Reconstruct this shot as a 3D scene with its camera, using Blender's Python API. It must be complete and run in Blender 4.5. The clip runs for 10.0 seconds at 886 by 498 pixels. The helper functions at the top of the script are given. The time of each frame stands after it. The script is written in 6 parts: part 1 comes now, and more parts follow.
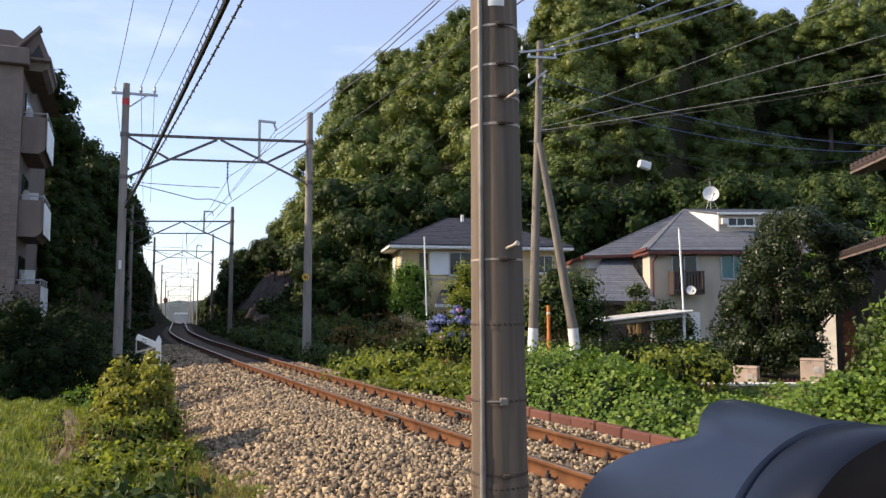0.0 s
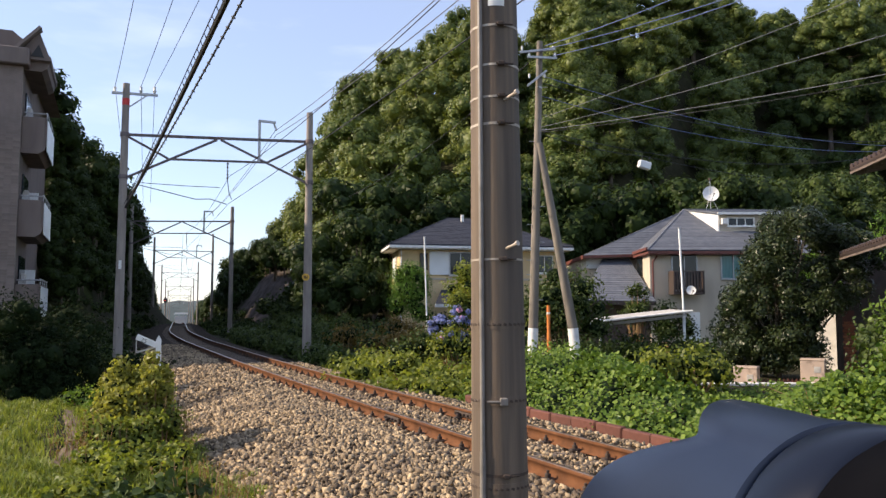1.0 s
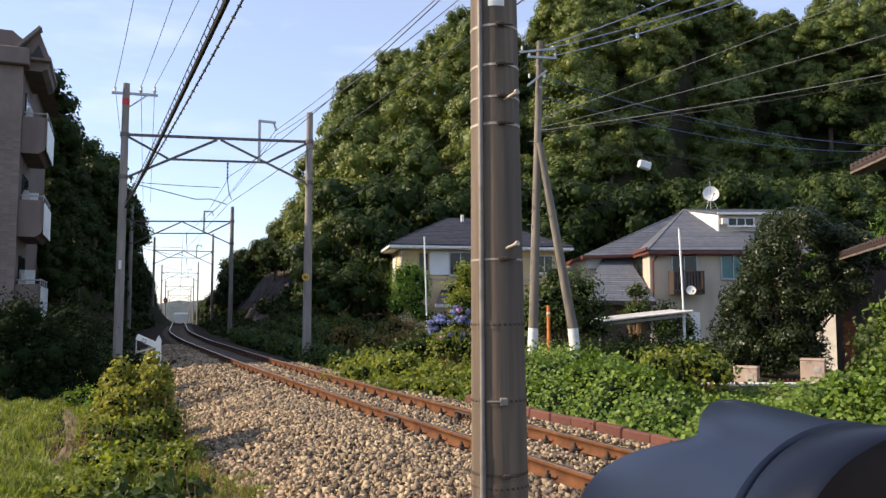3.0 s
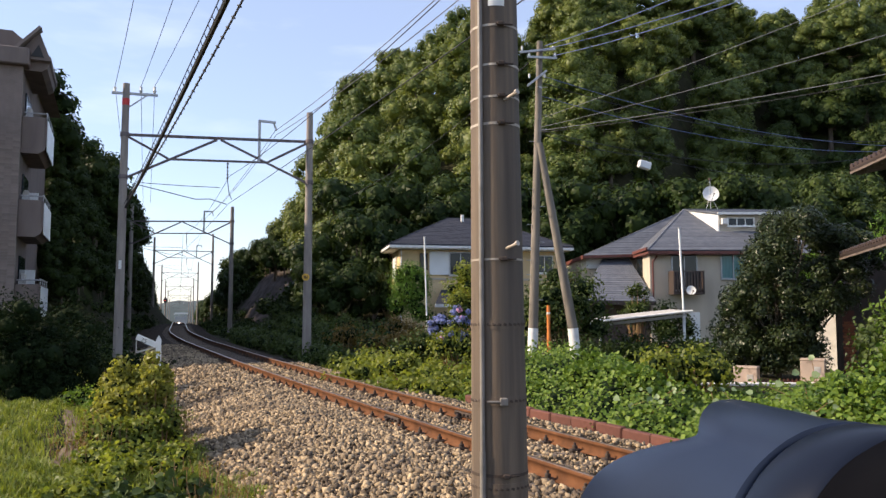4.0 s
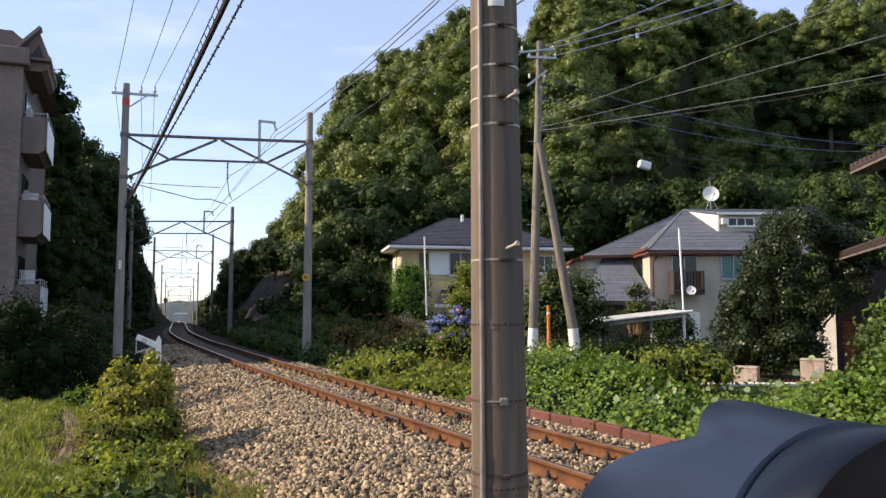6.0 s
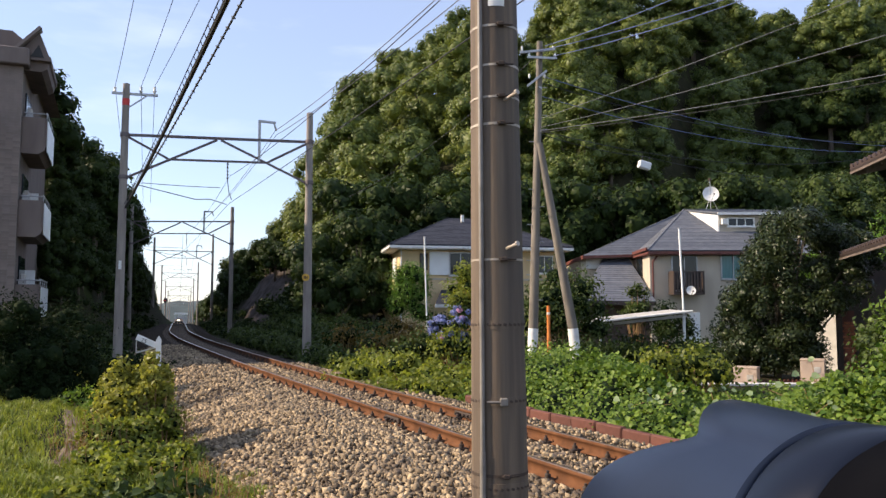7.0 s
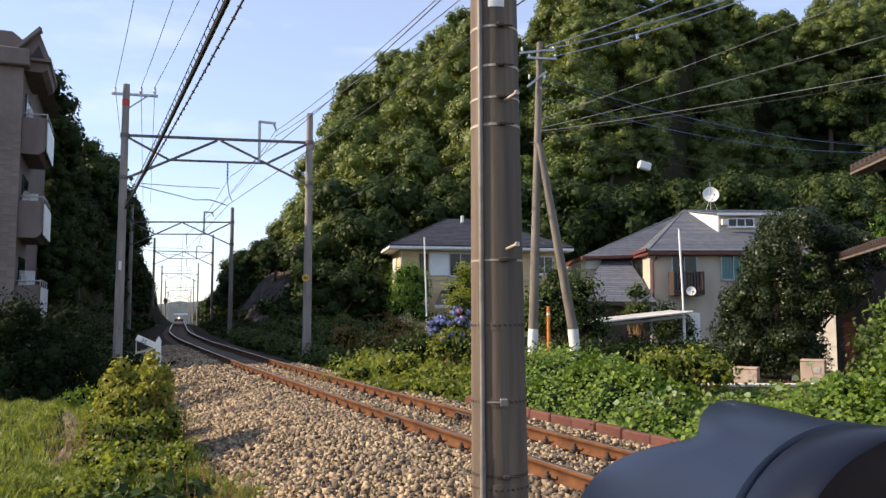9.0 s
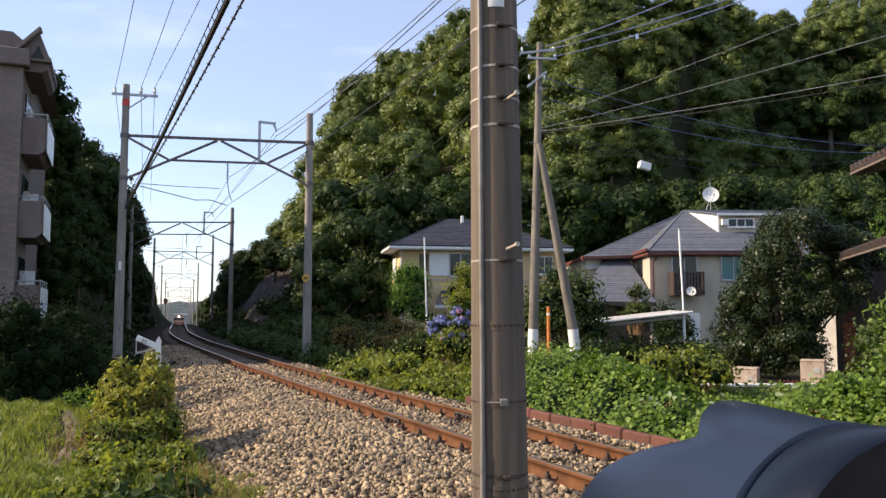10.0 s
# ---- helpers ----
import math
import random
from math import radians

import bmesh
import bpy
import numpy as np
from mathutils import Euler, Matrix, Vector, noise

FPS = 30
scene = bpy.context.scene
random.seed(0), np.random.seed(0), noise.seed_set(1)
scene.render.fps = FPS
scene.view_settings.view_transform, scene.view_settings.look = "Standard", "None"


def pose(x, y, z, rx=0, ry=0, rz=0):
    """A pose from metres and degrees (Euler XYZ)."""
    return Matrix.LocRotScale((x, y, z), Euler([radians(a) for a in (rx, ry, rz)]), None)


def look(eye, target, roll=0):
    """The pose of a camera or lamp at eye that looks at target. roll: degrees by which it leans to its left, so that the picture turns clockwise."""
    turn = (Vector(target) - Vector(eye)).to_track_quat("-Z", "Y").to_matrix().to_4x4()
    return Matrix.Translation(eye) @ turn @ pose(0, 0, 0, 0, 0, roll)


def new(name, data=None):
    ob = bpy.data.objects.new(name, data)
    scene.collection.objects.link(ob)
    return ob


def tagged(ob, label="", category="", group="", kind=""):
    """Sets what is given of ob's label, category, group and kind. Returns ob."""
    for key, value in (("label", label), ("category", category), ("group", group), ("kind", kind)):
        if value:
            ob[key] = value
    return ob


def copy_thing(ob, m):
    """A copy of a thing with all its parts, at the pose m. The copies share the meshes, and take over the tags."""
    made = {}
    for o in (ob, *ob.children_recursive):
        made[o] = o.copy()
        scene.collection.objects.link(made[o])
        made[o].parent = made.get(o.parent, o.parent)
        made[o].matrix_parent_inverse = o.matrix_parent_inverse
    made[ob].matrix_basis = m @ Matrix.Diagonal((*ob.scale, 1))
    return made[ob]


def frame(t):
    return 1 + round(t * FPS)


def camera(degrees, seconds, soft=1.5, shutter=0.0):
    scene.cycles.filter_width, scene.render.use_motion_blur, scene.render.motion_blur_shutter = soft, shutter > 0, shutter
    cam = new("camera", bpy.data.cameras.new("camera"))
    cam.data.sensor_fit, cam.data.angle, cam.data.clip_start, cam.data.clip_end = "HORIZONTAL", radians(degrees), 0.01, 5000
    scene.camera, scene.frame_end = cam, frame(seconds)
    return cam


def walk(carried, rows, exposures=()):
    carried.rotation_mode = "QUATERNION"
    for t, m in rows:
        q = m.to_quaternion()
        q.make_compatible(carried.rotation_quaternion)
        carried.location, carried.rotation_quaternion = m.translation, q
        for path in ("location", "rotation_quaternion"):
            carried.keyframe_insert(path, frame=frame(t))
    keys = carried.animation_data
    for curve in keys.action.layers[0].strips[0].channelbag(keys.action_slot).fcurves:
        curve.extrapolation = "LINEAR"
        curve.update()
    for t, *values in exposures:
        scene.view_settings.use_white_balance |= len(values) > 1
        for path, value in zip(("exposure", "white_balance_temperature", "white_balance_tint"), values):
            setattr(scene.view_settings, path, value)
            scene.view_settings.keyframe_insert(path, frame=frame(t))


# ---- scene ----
# ---------------------------------------------------------------- camera
cam = camera(58.5, 10.0, soft=1.45)
EYE = 1.51
walk(cam, [(t, pose(0, 0, EYE, 94.70 + d, 0, 0)) for t, d in
           ((0, 0), (2.5, 0), (5, 0.0), (7, 0.015), (8, 0.03), (9, 0.055), (10, 0.065))],
     exposures=[(0, 0.8, 6500, 17), (10, 0.8, 6500, 17)])

# ---------------------------------------------------------------- sky and sun
SUN_AZ = math.atan2(-0.995, -0.03)      # from +Y towards +X
SUN_EL = radians(32)
world = bpy.data.worlds.new("sky")
scene.world = world
world.use_nodes = True
wn = world.node_tree.nodes
wl = world.node_tree.links
sky = wn.new("ShaderNodeTexSky")
sky.sky_type, sky.sun_disc = "NISHITA", False
sky.sun_elevation, sky.sun_rotation = SUN_EL, SUN_AZ
sky.air_density, sky.dust_density, sky.ozone_density = 1.0, 0.25, 2.2
tc = wn.new("ShaderNodeTexCoord")
mp = wn.new("ShaderNodeMapping")
mp.inputs["Scale"].default_value = (2.2, 2.2, 9.0)
wl.new(tc.outputs["Generated"], mp.inputs["Vector"])
nz = wn.new("ShaderNodeTexNoise")
nz.inputs["Scale"].default_value, nz.inputs["Detail"].default_value = 2.2, 6.0
wl.new(mp.outputs["Vector"], nz.inputs["Vector"])
rp = wn.new("ShaderNodeValToRGB")
rp.color_ramp.elements[0].position, rp.color_ramp.elements[1].position = 0.53, 0.8
rp.color_ramp.elements[0].color, rp.color_ramp.elements[1].color = (0.24, 0.24, 0.24, 1), (0.5, 0.5, 0.5, 1)
wl.new(nz.outputs["Fac"], rp.inputs["Fac"])
mx = wn.new("ShaderNodeMixRGB")
mx.inputs["Color2"].default_value = (6.1, 6.8, 8.3, 1)
wl.new(rp.outputs["Color"], mx.inputs["Fac"])
wl.new(sky.outputs["Color"], mx.inputs["Color1"])
bg = wn["Background"]
wl.new(mx.outputs["Color"], bg.inputs["Color"])
bg.inputs["Strength"].default_value = 0.114

sun = new("sun", bpy.data.lights.new("sun", "SUN"))
sun.data.energy, sun.data.angle, sun.data.color = 4.2, radians(0.6), (1.0, 0.84, 0.6)
ce = math.cos(SUN_EL)
SUN_DIR = Vector((math.sin(SUN_AZ) * ce, math.cos(SUN_AZ) * ce, math.sin(SUN_EL)))
sun.matrix_world = look(SUN_DIR * 100, (0, 0, 0))


# ---------------------------------------------------------------- materials
def material(name, a, b, rough=0.7, metal=0.0, scale=8.0, bump=0.2, fine=60.0, stain=None, stain_scale=1.0,
             stain_at=0.55, island=0.0, objects=0.0, translucent=0.0, spec=0.5, stretch=(1, 1, 1)):
    """Two colours mixed by noise, fine bump, optional stains, variation by island or object."""
    m = bpy.data.materials.new(name)
    m.use_nodes = True
    n, l = m.node_tree.nodes, m.node_tree.links
    p = n["Principled BSDF"]
    p.inputs["Roughness"].default_value, p.inputs["Metallic"].default_value = rough, metal
    p.inputs["Specular IOR Level"].default_value = spec
    co = n.new("ShaderNodeTexCoord")
    mapping = n.new("ShaderNodeMapping")
    mapping.inputs["Scale"].default_value = stretch
    l.new(co.outputs["Object"], mapping.inputs["Vector"])
    t1 = n.new("ShaderNodeTexNoise")
    t1.inputs["Scale"].default_value, t1.inputs["Detail"].default_value = scale, 5.0
    l.new(mapping.outputs["Vector"], t1.inputs["Vector"])
    ramp = n.new("ShaderNodeValToRGB")
    ramp.color_ramp.elements[0].position, ramp.color_ramp.elements[1].position = 0.3, 0.7
    ramp.color_ramp.elements[0].color, ramp.color_ramp.elements[1].color = (*a, 1), (*b, 1)
    fac = t1.outputs["Fac"]
    if island or objects:
        src = n.new("ShaderNodeNewGeometry").outputs["Random Per Island"] if island else n.new("ShaderNodeObjectInfo").outputs["Random"]
        mix = n.new("ShaderNodeMixRGB")
        mix.inputs["Fac"].default_value = island or objects
        l.new(fac, mix.inputs["Color1"])
        l.new(src, mix.inputs["Color2"])
        fac = mix.outputs["Color"]
        if island:
            ramp.color_ramp.elements[0].position, ramp.color_ramp.elements[1].position = 0.15, 0.9
    l.new(fac, ramp.inputs["Fac"])
    colour = ramp.outputs["Color"]
    if stain:
        t3 = n.new("ShaderNodeTexNoise")
        t3.inputs["Scale"].default_value, t3.inputs["Detail"].default_value = stain_scale, 8.0
        l.new(mapping.outputs["Vector"], t3.inputs["Vector"])
        r3 = n.new("ShaderNodeValToRGB")
        r3.color_ramp.elements[0].position, r3.color_ramp.elements[1].position = stain_at, stain_at + 0.18
        l.new(t3.outputs["Fac"], r3.inputs["Fac"])
        ms = n.new("ShaderNodeMixRGB")
        ms.inputs["Color2"].default_value = (*stain, 1)
        l.new(r3.outputs["Color"], ms.inputs["Fac"])
        l.new(colour, ms.inputs["Color1"])
        colour = ms.outputs["Color"]
    l.new(colour, p.inputs["Base Color"])
    if bump:
        t2 = n.new("ShaderNodeTexNoise")
        t2.inputs["Scale"].default_value, t2.inputs["Detail"].default_value = fine, 4.0
        l.new(mapping.outputs["Vector"], t2.inputs["Vector"])
        bp = n.new("ShaderNodeBump")
        bp.inputs["Strength"].default_value, bp.inputs["Distance"].default_value = bump, 0.02
        l.new(t2.outputs["Fac"], bp.inputs["Height"])
        l.new(bp.outputs["Normal"], p.inputs["Normal"])
    if translucent:
        tr = n.new("ShaderNodeBsdfTranslucent")
        br = n.new("ShaderNodeMixRGB")
        br.blend_type, br.inputs["Fac"].default_value = "MULTIPLY", 1.0
        br.inputs["Color2"].default_value = (1.0, 1.0, 0.45, 1)
        l.new(colour, br.inputs["Color1"])
        l.new(br.outputs["Color"], tr.inputs["Color"])
        sh = n.new("ShaderNodeMixShader")
        sh.inputs["Fac"].default_value = translucent
        l.new(p.outputs["BSDF"], sh.inputs[1])
        l.new(tr.outputs["BSDF"], sh.inputs[2])
        l.new(sh.outputs["Shader"], n["Material Output"].inputs["Surface"])
    return m


def glow(name, colour, strength):
    m = bpy.data.materials.new(name)
    m.use_nodes = True
    p = m.node_tree.nodes["Principled BSDF"]
    p.inputs["Base Color"].default_value = (*colour, 1)
    p.inputs["Emission Color"].default_value, p.inputs["Emission Strength"].default_value = (*colour, 1), strength
    return m


def leaf(name, a, b, island=0.6, translucent=0.35, scale=0.5, rough=0.5, spec=0.3):
    return material(name, a, b, rough=rough, scale=scale, bump=0, island=island, translucent=translucent, spec=spec)


M = {
    "soil": material("soil", (0.02, 0.022, 0.011), (0.042, 0.038, 0.02), 0.95, scale=1.5, bump=0.6, fine=30, spec=0.1, stain=(0.05, 0.07, 0.02), stain_scale=0.5),
    "path": material("bare_soil", (0.12, 0.08, 0.054), (0.2, 0.14, 0.098), 0.95, scale=9, bump=0.5, fine=50),
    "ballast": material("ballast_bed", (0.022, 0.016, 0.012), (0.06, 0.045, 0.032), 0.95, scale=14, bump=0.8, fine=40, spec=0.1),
    "stone": material("ballast_stone", (0.075, 0.053, 0.034), (0.5, 0.375, 0.225), 0.85, scale=20, bump=0.3, fine=60, island=0.75, stain=(0.12, 0.088, 0.06), stain_scale=0.8, stain_at=0.56),
    "rail": material("rusted_rail", (0.085, 0.036, 0.016), (0.165, 0.07, 0.03), 0.85, spec=0.15, metal=0.0, scale=5, bump=0.25, fine=90, stain=(0.1, 0.045, 0.025), stain_scale=3),
    "railtop": material("rail_running_surface", (0.24, 0.14, 0.085), (0.36, 0.25, 0.18), 0.3, metal=0.75, scale=4, bump=0.05),
    "sleeper": material("concrete_sleeper", (0.09, 0.067, 0.048), (0.17, 0.13, 0.095), 0.9, scale=9, bump=0.3),
    "iron": material("dark_iron", (0.03, 0.02, 0.015), (0.07, 0.045, 0.03), 0.8, scale=20, bump=0.3),
    "kerb": material("rust_red_kerb", (0.085, 0.03, 0.02), (0.145, 0.052, 0.034), 0.85, scale=8, bump=0.3, objects=0.4, stain=(0.12, 0.05, 0.035), stain_scale=5),
    "pole": material("weathered_concrete_pole", (0.062, 0.044, 0.031), (0.185, 0.134, 0.09), 0.75, scale=4, bump=0.15, fine=120, stain=(0.075, 0.058, 0.045), stain_scale=1.6, stain_at=0.5, stretch=(3.5, 3.5, 0.14)),
    "strutpole": material("grey_brown_concrete_pole", (0.13, 0.112, 0.09), (0.25, 0.215, 0.175), 0.85, scale=3, bump=0.15, stain=(0.12, 0.1, 0.08), stain_scale=1.5, stretch=(2, 2, 0.3)),
    "farpole": material("grey_concrete_pole", (0.2, 0.17, 0.15), (0.33, 0.29, 0.25), 0.85, scale=3, bump=0.15, stretch=(2, 2, 0.3)),
    "white": material("white_paint", (0.68, 0.67, 0.63), (0.82, 0.81, 0.78), 0.6, scale=6, bump=0.05, stain=(0.45, 0.41, 0.35), stain_scale=5, stain_at=0.62),
    "galv": material("galvanised_steel", (0.33, 0.33, 0.33), (0.5, 0.5, 0.5), 0.45, metal=0.7, scale=12, bump=0.05),
    "strip": material("pale_metal_band", (0.33, 0.28, 0.22), (0.46, 0.4, 0.33), 0.6, metal=0.2, scale=12, bump=0.1),
    "girder": material("painted_girder", (0.1, 0.085, 0.09), (0.2, 0.165, 0.16), 0.7, metal=0.2, scale=5, bump=0.1, stain=(0.16, 0.075, 0.05), stain_scale=3),
    "wire": material("dark_wire", (0.025, 0.025, 0.03), (0.06, 0.06, 0.065), 0.6, metal=0.3, scale=8, bump=0),
    "palewire": material("aluminium_wire", (0.12, 0.125, 0.135), (0.2, 0.205, 0.22), 0.55, metal=0.3, scale=8, bump=0),
    "bluewire": material("blue_sheathed_wire", (0.09, 0.12, 0.25), (0.14, 0.18, 0.34), 0.5, scale=8, bump=0),
    "conduit": material("grey_conduit", (0.17, 0.15, 0.13), (0.26, 0.235, 0.205), 0.55, metal=0.2, scale=9, bump=0.05),
    "porcelain": material("porcelain", (0.6, 0.6, 0.58), (0.75, 0.75, 0.72), 0.25, scale=5, bump=0),
    "red": material("red_paint", (0.5, 0.03, 0.03), (0.65, 0.05, 0.04), 0.55, scale=6, bump=0.05),
    "orange": material("orange_paint", (0.62, 0.17, 0.03), (0.75, 0.25, 0.05), 0.5, scale=6, bump=0.05),
    "warning": material("yellow_orange_paint", (0.62, 0.33, 0.03), (0.72, 0.42, 0.05), 0.55, scale=6, bump=0.05),
    "black": material("black_paint", (0.015, 0.015, 0.015), (0.03, 0.03, 0.03), 0.6, scale=6, bump=0.05),
    "tile": material("tan_facing_tile", (0.19, 0.145, 0.12), (0.27, 0.21, 0.178), 0.65, scale=4, bump=0.1, objects=0.35),
    "grout": material("tile_joint", (0.2, 0.165, 0.14), (0.27, 0.225, 0.19), 0.9, scale=6, bump=0.2),
    "render": material("brown_render", (0.15, 0.115, 0.1), (0.21, 0.165, 0.142), 0.85, scale=2, bump=0.2, stain=(0.18, 0.14, 0.12), stain_scale=0.9, stretch=(1, 1, 0.3)),
    "cream": material("cream_render", (0.45, 0.385, 0.3), (0.55, 0.48, 0.375), 0.85, scale=1.5, bump=0.15, stain=(0.47, 0.4, 0.31), stain_scale=0.8, stretch=(1, 1, 0.35)),
    "yellow": material("yellow_render", (0.6, 0.45, 0.24), (0.7, 0.53, 0.3), 0.85, scale=1.5, bump=0.15, stain=(0.55, 0.42, 0.24), stain_scale=0.8),
    "roof": material("grey_slate_roof", (0.085, 0.095, 0.118), (0.14, 0.152, 0.18), 0.8, scale=3, bump=0.15, objects=0.22),
    "roofdark": material("dark_slate_roof", (0.028, 0.032, 0.045), (0.055, 0.06, 0.078), 0.85, scale=3, bump=0.15, spec=0.2, objects=0.22),
    "rooftile": material("brown_roof_tile", (0.04, 0.028, 0.025), (0.085, 0.058, 0.05), 0.6, scale=4, bump=0.15, objects=0.6),
    "fascia": material("red_brown_fascia", (0.1, 0.032, 0.025), (0.16, 0.05, 0.036), 0.6, scale=4, bump=0.1),
    "darkwood": material("dark_brown_metal", (0.04, 0.028, 0.022), (0.075, 0.05, 0.04), 0.6, scale=6, bump=0.1),
    "pink": material("pink_gate_render", (0.4, 0.3, 0.23), (0.5, 0.385, 0.3), 0.85, scale=3, bump=0.2, stain=(0.2, 0.15, 0.115), stain_scale=5, stain_at=0.57),
    "brick": material("orange_brick", (0.3, 0.09, 0.045), (0.44, 0.15, 0.075), 0.85, scale=6, bump=0.2, objects=0.5),
    "concrete": material("pale_concrete", (0.38, 0.36, 0.33), (0.52, 0.5, 0.46), 0.85, scale=3, bump=0.2, stain=(0.26, 0.24, 0.2), stain_scale=2),
    "rock": material("cut_rock_slope", (0.032, 0.027, 0.023), (0.115, 0.093, 0.08), 0.95, scale=1.4, bump=1.0, fine=5, spec=0.1),
    "bark": material("bark", (0.06, 0.045, 0.03), (0.14, 0.11, 0.08), 0.95, scale=7, bump=0.8, fine=18, stretch=(1, 1, 0.25)),
    "stem": material("dry_stem", (0.2, 0.12, 0.055), (0.32, 0.2, 0.09), 0.9, scale=9, bump=0.2),
    "hill_leaf": leaf("hill_leaf", (0.036, 0.066, 0.014), (0.175, 0.215, 0.046), translucent=0.25),
    # hill foot and hollow: their shade is put into a darker leaf colour
    "foot_leaf": leaf("shaded_hill_leaf", (0.018, 0.036, 0.012), (0.066, 0.094, 0.022), translucent=0.2, spec=0.12),
    "hill_leaf_light": leaf("hill_leaf_light", (0.055, 0.086, 0.018), (0.24, 0.275, 0.06), translucent=0.28),
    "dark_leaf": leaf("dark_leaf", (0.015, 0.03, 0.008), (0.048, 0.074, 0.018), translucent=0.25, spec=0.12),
    # near-black green: shade on and among the leaves is in this colour
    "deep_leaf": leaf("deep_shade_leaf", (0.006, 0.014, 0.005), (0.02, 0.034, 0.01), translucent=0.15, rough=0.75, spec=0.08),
    "eave": material("brown_eave_board", (0.1, 0.075, 0.06), (0.17, 0.13, 0.105), 0.8, scale=5, bump=0.1),
    "gloss_leaf": leaf("glossy_leaf", (0.014, 0.026, 0.01), (0.05, 0.066, 0.02), translucent=0.15, rough=0.36, spec=0.25),
    "shrub_leaf": leaf("shrub_leaf", (0.04, 0.068, 0.016), (0.1, 0.135, 0.034)),
    "olive_leaf": leaf("yellow_green_leaf", (0.1, 0.14, 0.022), (0.34, 0.37, 0.075), translucent=0.5),
    "weed_leaf": leaf("yellowing_weed_leaf", (0.17, 0.18, 0.03), (0.42, 0.41, 0.1), translucent=0.5),
    "rust_leaf": leaf("browning_leaf", (0.12, 0.085, 0.02), (0.27, 0.17, 0.045)),
    "kuzu_leaf": leaf("broad_vine_leaf", (0.05, 0.11, 0.014), (0.25, 0.35, 0.055), translucent=0.4, scale=1.6),
    "kuzu_pale": leaf("pale_vine_leaf", (0.2, 0.28, 0.12), (0.32, 0.4, 0.22), translucent=0.3),
    "grass": leaf("grass_blade", (0.085, 0.13, 0.018), (0.36, 0.4, 0.085), translucent=0.45, island=0.5, scale=1.6),
    "conifer": leaf("conifer_leaf", (0.06, 0.14, 0.018), (0.18, 0.31, 0.045)),
    "petal": leaf("hydrangea_petal", (0.12, 0.16, 0.46), (0.36, 0.4, 0.74), island=0.8, translucent=0.3),
    "petal_pink": leaf("pink_hydrangea_petal", (0.5, 0.2, 0.45), (0.65, 0.38, 0.6), island=0.8, translucent=0.3),
    "far_leaf": material("far_hazy_wood", (0.04, 0.06, 0.065), (0.07, 0.095, 0.1), 1.0, scale=0.06, bump=0),
    "hood": material("satin_black_plastic", (0.005, 0.009, 0.022), (0.008, 0.014, 0.032), 0.3, scale=25, bump=0.0, fine=500, spec=0.5),
    "rubber": material("black_rubber", (0.002, 0.002, 0.003), (0.004, 0.004, 0.005), 0.8, scale=30, bump=0.0, spec=0.03),
    "ring": material("dark_satin_ring", (0.003, 0.005, 0.012), (0.005, 0.008, 0.018), 0.35, scale=25, bump=0.0, spec=0.25),
    "train": material("train_pale_orange_body", (0.5, 0.3, 0.2), (0.58, 0.36, 0.25), 0.45, scale=2, bump=0),
    "train_red": material("train_red_band", (0.32, 0.1, 0.07), (0.4, 0.14, 0.09), 0.45, scale=2, bump=0),
    "shutter": material("white_shutter", (0.72, 0.73, 0.72), (0.8, 0.81, 0.8), 0.5, scale=2, bump=0.05),
    "panel": material("balcony_panel", (0.74, 0.75, 0.74), (0.84, 0.85, 0.84), 0.35, scale=2, bump=0.02),
    "teal": material("teal_curtain_behind_glass", (0.05, 0.16, 0.17), (0.08, 0.22, 0.23), 0.2, scale=3, bump=0, stretch=(6, 6, 0.5)),
    "lamp": glow("headlamp", (1.0, 0.86, 0.6), 60.0),
    "signal": glow("red_signal", (1.0, 0.06, 0.04), 2.5),
}
glass = bpy.data.materials.new("window_glass")
glass.use_nodes = True
gp = glass.node_tree.nodes["Principled BSDF"]
gp.inputs["Base Color"].default_value, gp.inputs["Roughness"].default_value = (0.012, 0.016, 0.02, 1), 0.08
gp.inputs["Specular IOR Level"].default_value = 0.4
M["glass"] = glass


